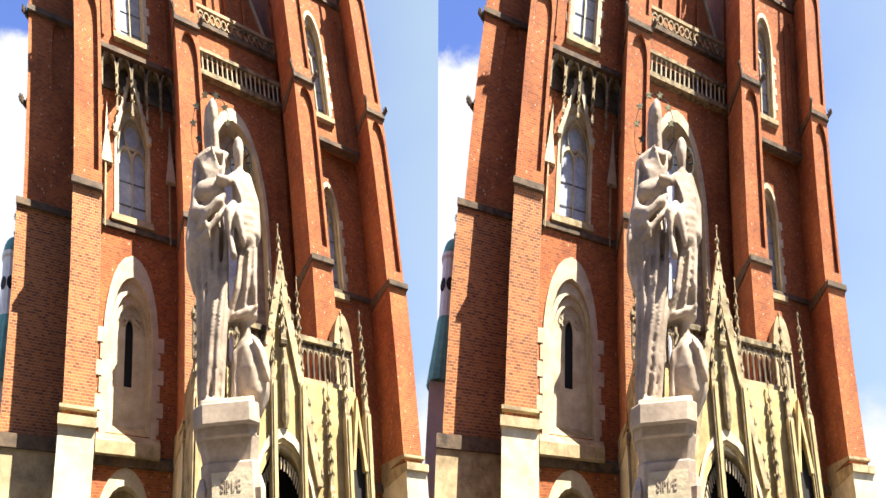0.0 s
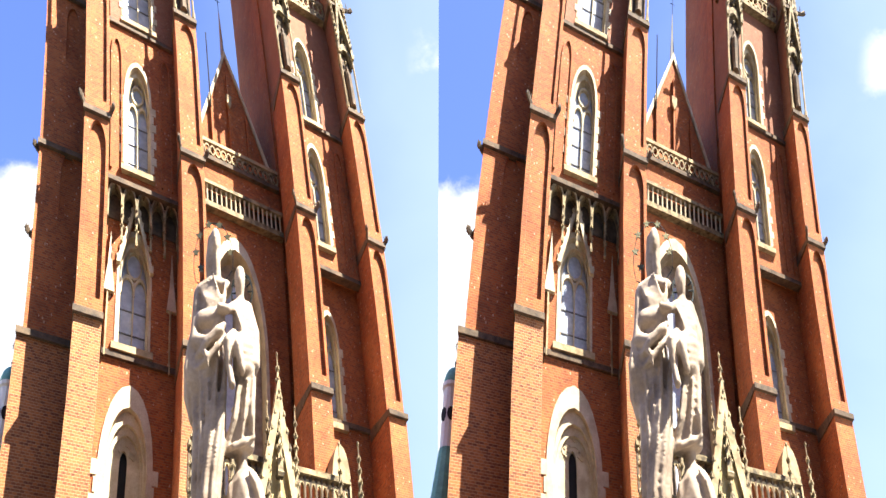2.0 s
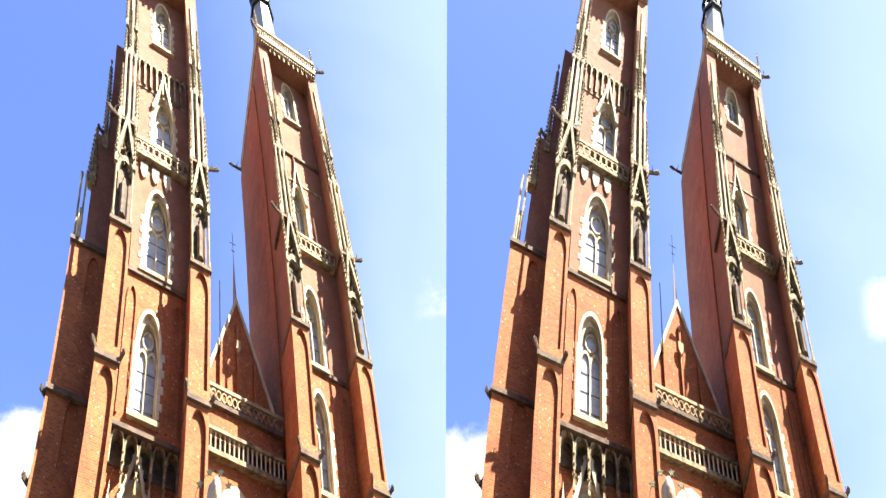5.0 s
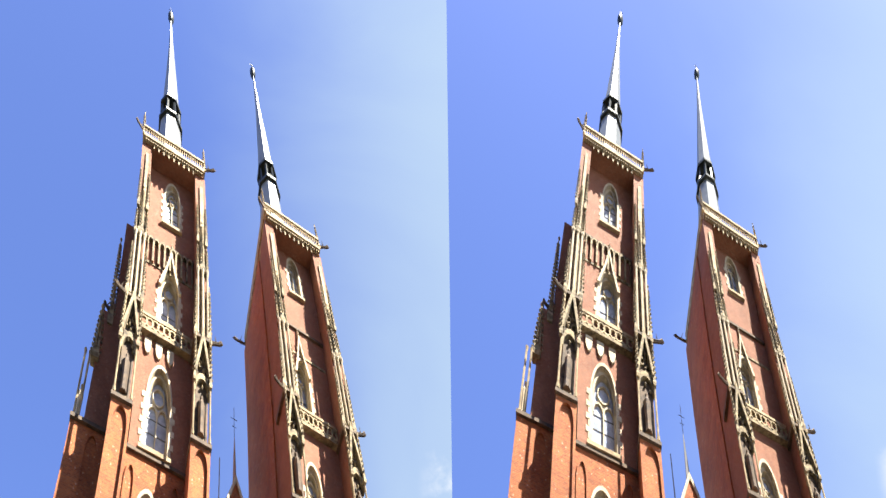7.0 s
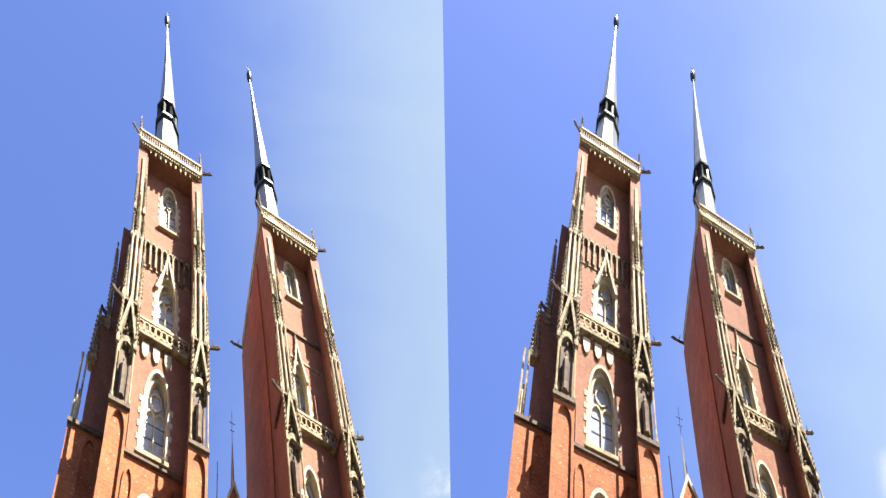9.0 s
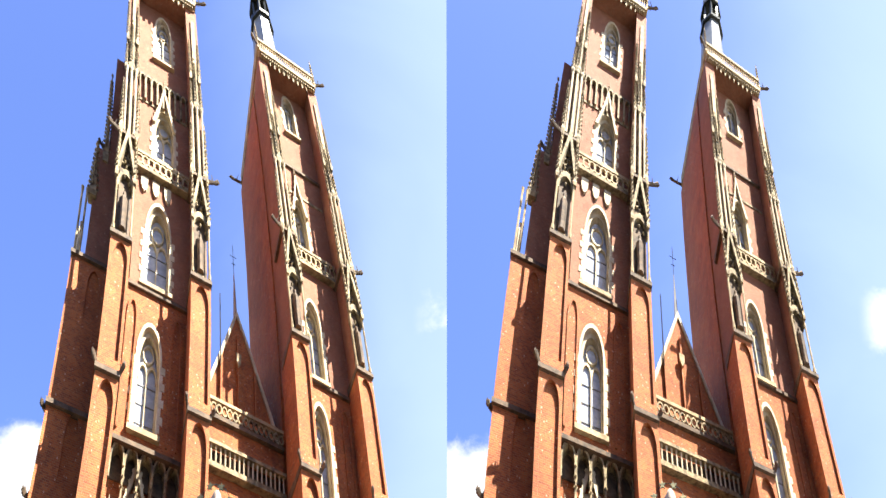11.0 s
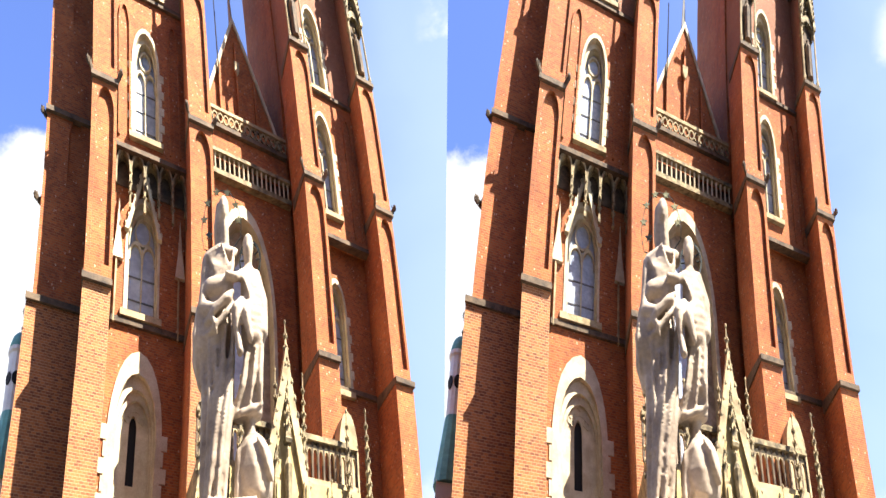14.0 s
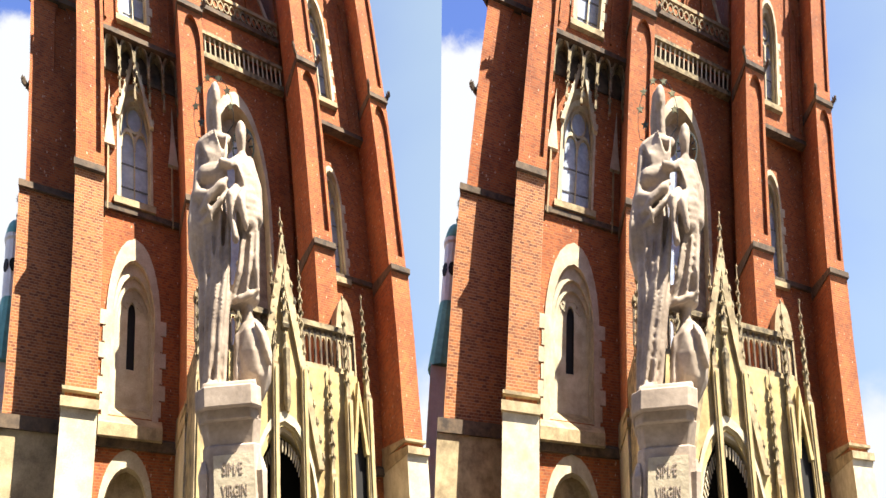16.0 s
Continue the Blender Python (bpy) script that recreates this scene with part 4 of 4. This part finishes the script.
    run((-0.36, -0.30, 3.25, 0.09, 0.11, 0.06))
    # the small figure: trunk, head, arms, legs
    run((0.26, -0.06, 5.27, 0.12, 0.12, 0.08), (0.31, -0.1, 5.05, 0.19, 0.16, 0.14), (0.33, -0.12, 4.8, 0.21, 0.17, 0.14), (0.31, -0.12, 4.62, 0.19, 0.16, 0.1))
    run((0.27, -0.08, 5.32, 0.065, 0.07, 0.07), (0.27, -0.1, 5.48, 0.095, 0.11, 0.12))
    run((0.27, -0.09, 5.53, 0.10, 0.11, 0.12))
    run((0.17, -0.15, 5.22, 0.065, 0.07, 0.06), (0.06, -0.25, 5.15, 0.05, 0.05, 0.045), (-0.09, -0.28, 5.17, 0.045, 0.045, 0.04))
    run((0.40, -0.06, 5.2, 0.09, 0.10, 0.1), (0.51, -0.08, 4.95, 0.08, 0.10, 0.1), (0.50, -0.12, 4.68, 0.08, 0.10, 0.08))
    for k in range(5):
        fold((0.15 + 0.06 * k, -0.20 + 0.01 * k, 5.22), (0.26 + 0.055 * k, -0.27 + 0.02 * k, 5.0), (0.33 + 0.05 * k, -0.27 + 0.025 * k, 4.78 + 0.01 * k), r=0.024)
    run((0.14, -0.24, 4.90, 0.07, 0.08, 0.07), (0.05, -0.34, 4.80, 0.075, 0.08, 0.08), (0.07, -0.33, 4.58, 0.05, 0.055, 0.06), (0.11, -0.36, 4.42, 0.055, 0.07, 0.04))
    run((0.26, -0.24, 4.86, 0.075, 0.08, 0.07), (0.21, -0.35, 4.74, 0.075, 0.08, 0.08), (0.28, -0.32, 4.56, 0.05, 0.055, 0.06))
    # cloak below it, with a wide hem
    run((0.36, -0.05, 4.66, 0.17, 0.19, 0.1), (0.32, -0.04, 4.4, 0.18, 0.19, 0.12), (0.26, -0.03, 4.15, 0.22, 0.18, 0.1), (0.22, -0.03, 3.99, 0.25, 0.17, 0.045))
    fold((0.24, -0.2, 4.55), (0.14, -0.2, 4.2), (0.0, -0.16, 3.96), r=0.05)
    fold((0.46, -0.18, 4.62), (0.42, -0.2, 4.2), (0.42, -0.16, 4.04), r=0.05)
    fold((0.36, -0.23, 4.5), (0.30, -0.22, 4.2), (0.22, -0.2, 3.96), r=0.035)
    fold((-0.02, -0.1, 3.95), (0.12, -0.2, 3.97), (0.3, -0.2, 4.0), (0.46, -0.12, 4.06), r=0.035)
    run((0.25, -0.02, 3.96, 0.1, 0.12, 0.08), (0.24, 0.0, 3.74, 0.09, 0.12, 0.1))
    run((0.30, 0.04, 3.52, 0.33, 0.35, 0.36))
    run((0.06, -0.12, 3.5, 0.06, 0.1, 0.22), (0.05, -0.14, 3.34, 0.07, 0.1, 0.12))
    fold((0.36, -0.26, 3.74), (0.44, -0.28, 3.64), (0.5, -0.25, 3.52), (0.58, -0.18, 3.42), r=0.04)
    me = bpy.data.meshes.new("carving")
    me.from_pydata(np.concatenate(points).tolist(), [], np.concatenate(faces).tolist())
    bm = bmesh.new()
    bm.from_mesh(me)
    bpy.data.meshes.remove(me)
    box(bm, -0.5, 0.34, 6.55, 7.45, 3.18, 3.26, top=0.02)
    for v in bm.verts:
        n = noise.fractal(v.co * 6.0, 1.0, 2.0, 4) * 0.009
        v.co.y += n
        v.co.x += n * 0.6
    st = thing("statue", (-0.1, 7.0, 3.2), "weathered grey sandstone statue of a robed figure on a pedestal", "statue", "square")
    ob = part("statue", bm, STATUE, st, smooth=True)
    # one plain mesh: the carved mass itself is the thing
    ob.parent = None
    ob.location = st.location
    tagged(ob, st["label"], "statue")
    bpy.data.objects.remove(st)
    ob.name = "statue"
    rm = ob.modifiers.new("one_mass", "REMESH")
    rm.mode, rm.voxel_size, rm.use_smooth_shade = "VOXEL", 0.012, True
    sm = ob.modifiers.new("worn", "SMOOTH")
    sm.factor, sm.iterations = 0.5, 4
    return ob


def star(bm, x, y, h, r):
    pts = [(x + (r if i % 2 == 0 else r * 0.42) * math.sin(i * math.pi / 5), h + (r if i % 2 == 0 else r * 0.42) * 0.75 * math.cos(i * math.pi / 5)) for i in range(10)]
    return slab(bm, pts, y, y + 0.02)


def halo():
    """Gilt stars, now tarnished, on a thin wire hoop above the statue's head."""
    h = thing("star_halo", (-0.2, 7.1, 5.7), "tarnished metal stars on a wire hoop over the statue", "halo", "square")
    bm = bmesh.new()
    pts = [(-0.20 + 0.36 * math.cos(a), 5.86 + 0.42 * math.sin(a)) for a in [radians(-15 + 225 * i / 24) for i in range(25)]]
    for a, b in zip(pts, pts[1:]):
        rod(bm, (a[0], 7.12, a[1]), (b[0], 7.12, b[1]), 0.005, 0.005, 4)
    rod(bm, (-0.50, 7.12, 5.66), (-0.28, 7.12, 5.56), 0.008, 0.008, 4)
    rod(bm, (0.14, 7.12, 5.74), (-0.02, 7.12, 5.62), 0.008, 0.008, 4)
    part("hoop", bm, IRON, h)
    for x, z in ((-0.43, 5.80), (-0.52, 5.97), (-0.46, 6.15), (-0.29, 6.26), (-0.09, 6.24), (0.06, 6.10), (0.11, 5.93)):
        part("star", star(bmesh.new(), x, 7.1, z, 0.068), GILT, h)
    r = thing("ray_halo", (0.3, 7.1, 5.5), "dark iron half-ring halo behind the smaller head", "halo", "square")
    part("ring", ring(bmesh.new(), 0.31, 5.50, 7.1, 7.13, 0.20, 0.025, 18), IRON, r)
    for i in range(7):
        a = math.pi * i / 6
        part("ray", rod(bmesh.new(), (0.31 + 0.1 * math.cos(a), 7.115, 5.5 + 0.1 * math.sin(a)), (0.31 + 0.185 * math.cos(a), 7.115, 5.5 + 0.185 * math.sin(a)), 0.012, 0.008, 4), IRON, r)


def domed_church():
    """The lantern of a plastered church beyond, with copper dome and roof."""
    c, d = -8.0, 23.0
    b = thing("domed_church", (c, d, 0.0), "white plastered church with green copper dome and roof", "church")
    n = 16
    part("wall", blk(c - 1.3, c + 1.6, d - 1.2, d + 8, -2.0, 15.6), PLASTER, b)
    part("roof", spindle(bmesh.new(), (c, d), [(15.5, 1.75), (15.8, 1.7), (18.4, 1.2), (18.9, 1.12)], n), COPPER, b)
    part("drum", spindle(bmesh.new(), (c, d), [(18.2, 1.15), (18.6, 1.05), (22.0, 1.05), (22.1, 1.2), (22.3, 1.2)], n), PLASTER, b)
    for a in (-2.4, -1.6, -0.6):
        x, y = c + 1.06 * math.cos(a), d + 1.06 * math.sin(a)
        part("oval_window", rod(bmesh.new(), (x - 0.05 * math.cos(a), y - 0.05 * math.sin(a), 20.6), (x + 0.03 * math.cos(a), y + 0.03 * math.sin(a), 20.6), 0.36, 0.36, 12), DARK, b)
    part("dome", spindle(bmesh.new(), (c, d), [(22.25, 1.12)] + [(22.3 + 1.15 * math.sin(t * math.pi / 16), 1.1 * math.cos(t * math.pi / 16) + 0.02) for t in range(1, 8)], n), COPPER, b, "", True)
    f = part("finial", spindle(bmesh.new(), (c, d), [(23.3, 0.3), (23.6, 0.18), (23.75, 0.26), (23.95, 0.12), (24.3, 0.03), (24.45, 0.03)], 8), IRON, b)
    bm = ring(bmesh.new(), c, 24.75, d - 0.04, d + 0.04, 0.24, 0.07, 14)
    for i in range(12):
        a = i * math.pi / 6
        rod(bm, (c + 0.22 * math.cos(a), d, 24.75 + 0.22 * math.sin(a)), (c + 0.36 * math.cos(a), d, 24.75 + 0.36 * math.sin(a)), 0.03, 0.015, 4)
    part("sunburst", bm, GILT, f, "gilt sunburst")


for SIDE in (0, 1):
    cathedral()
    domed_church()
    pedestal()
    statue()
    halo()


# ---------------------------------------------------------------- ground
g = bpy.data.meshes.new("ground")
g.from_pydata([(-3000, -3000, -0.3), (3000, -3000, -0.3), (3000, 3000, -0.3), (-3000, 3000, -0.3)], [], [(0, 1, 2, 3)])
g.materials.append(PAVING)
tagged(new("ground", g), "grey stone-paved cathedral square", "ground", kind="structure")

# ---------------------------------------------------------------- unseen plain walls, added behind and beside the eye to block low sky light
BLOCKER = material("dull_blocker_plaster", (0.14, 0.12, 0.10), second=(0.09, 0.08, 0.065), scale=0.5)
for name, x0, x1, y0, y1 in (("sky_block_back", -30, 30, -22, -21), ("sky_block_west", -31, -30, -22, 10), ("sky_block_east", 30, 31, -22, 6)):
    bm = blk(x0, x1, y0, y1, -0.4, 20.0)
    me = bpy.data.meshes.new(name)
    bmesh.ops.recalc_face_normals(bm, faces=bm.faces)
    bm.to_mesh(me)
    bm.free()
    me.materials.append(BLOCKER)
    tagged(new(name, me), "unseen plain dull wall added to block low sky light", "wall", kind="structure")
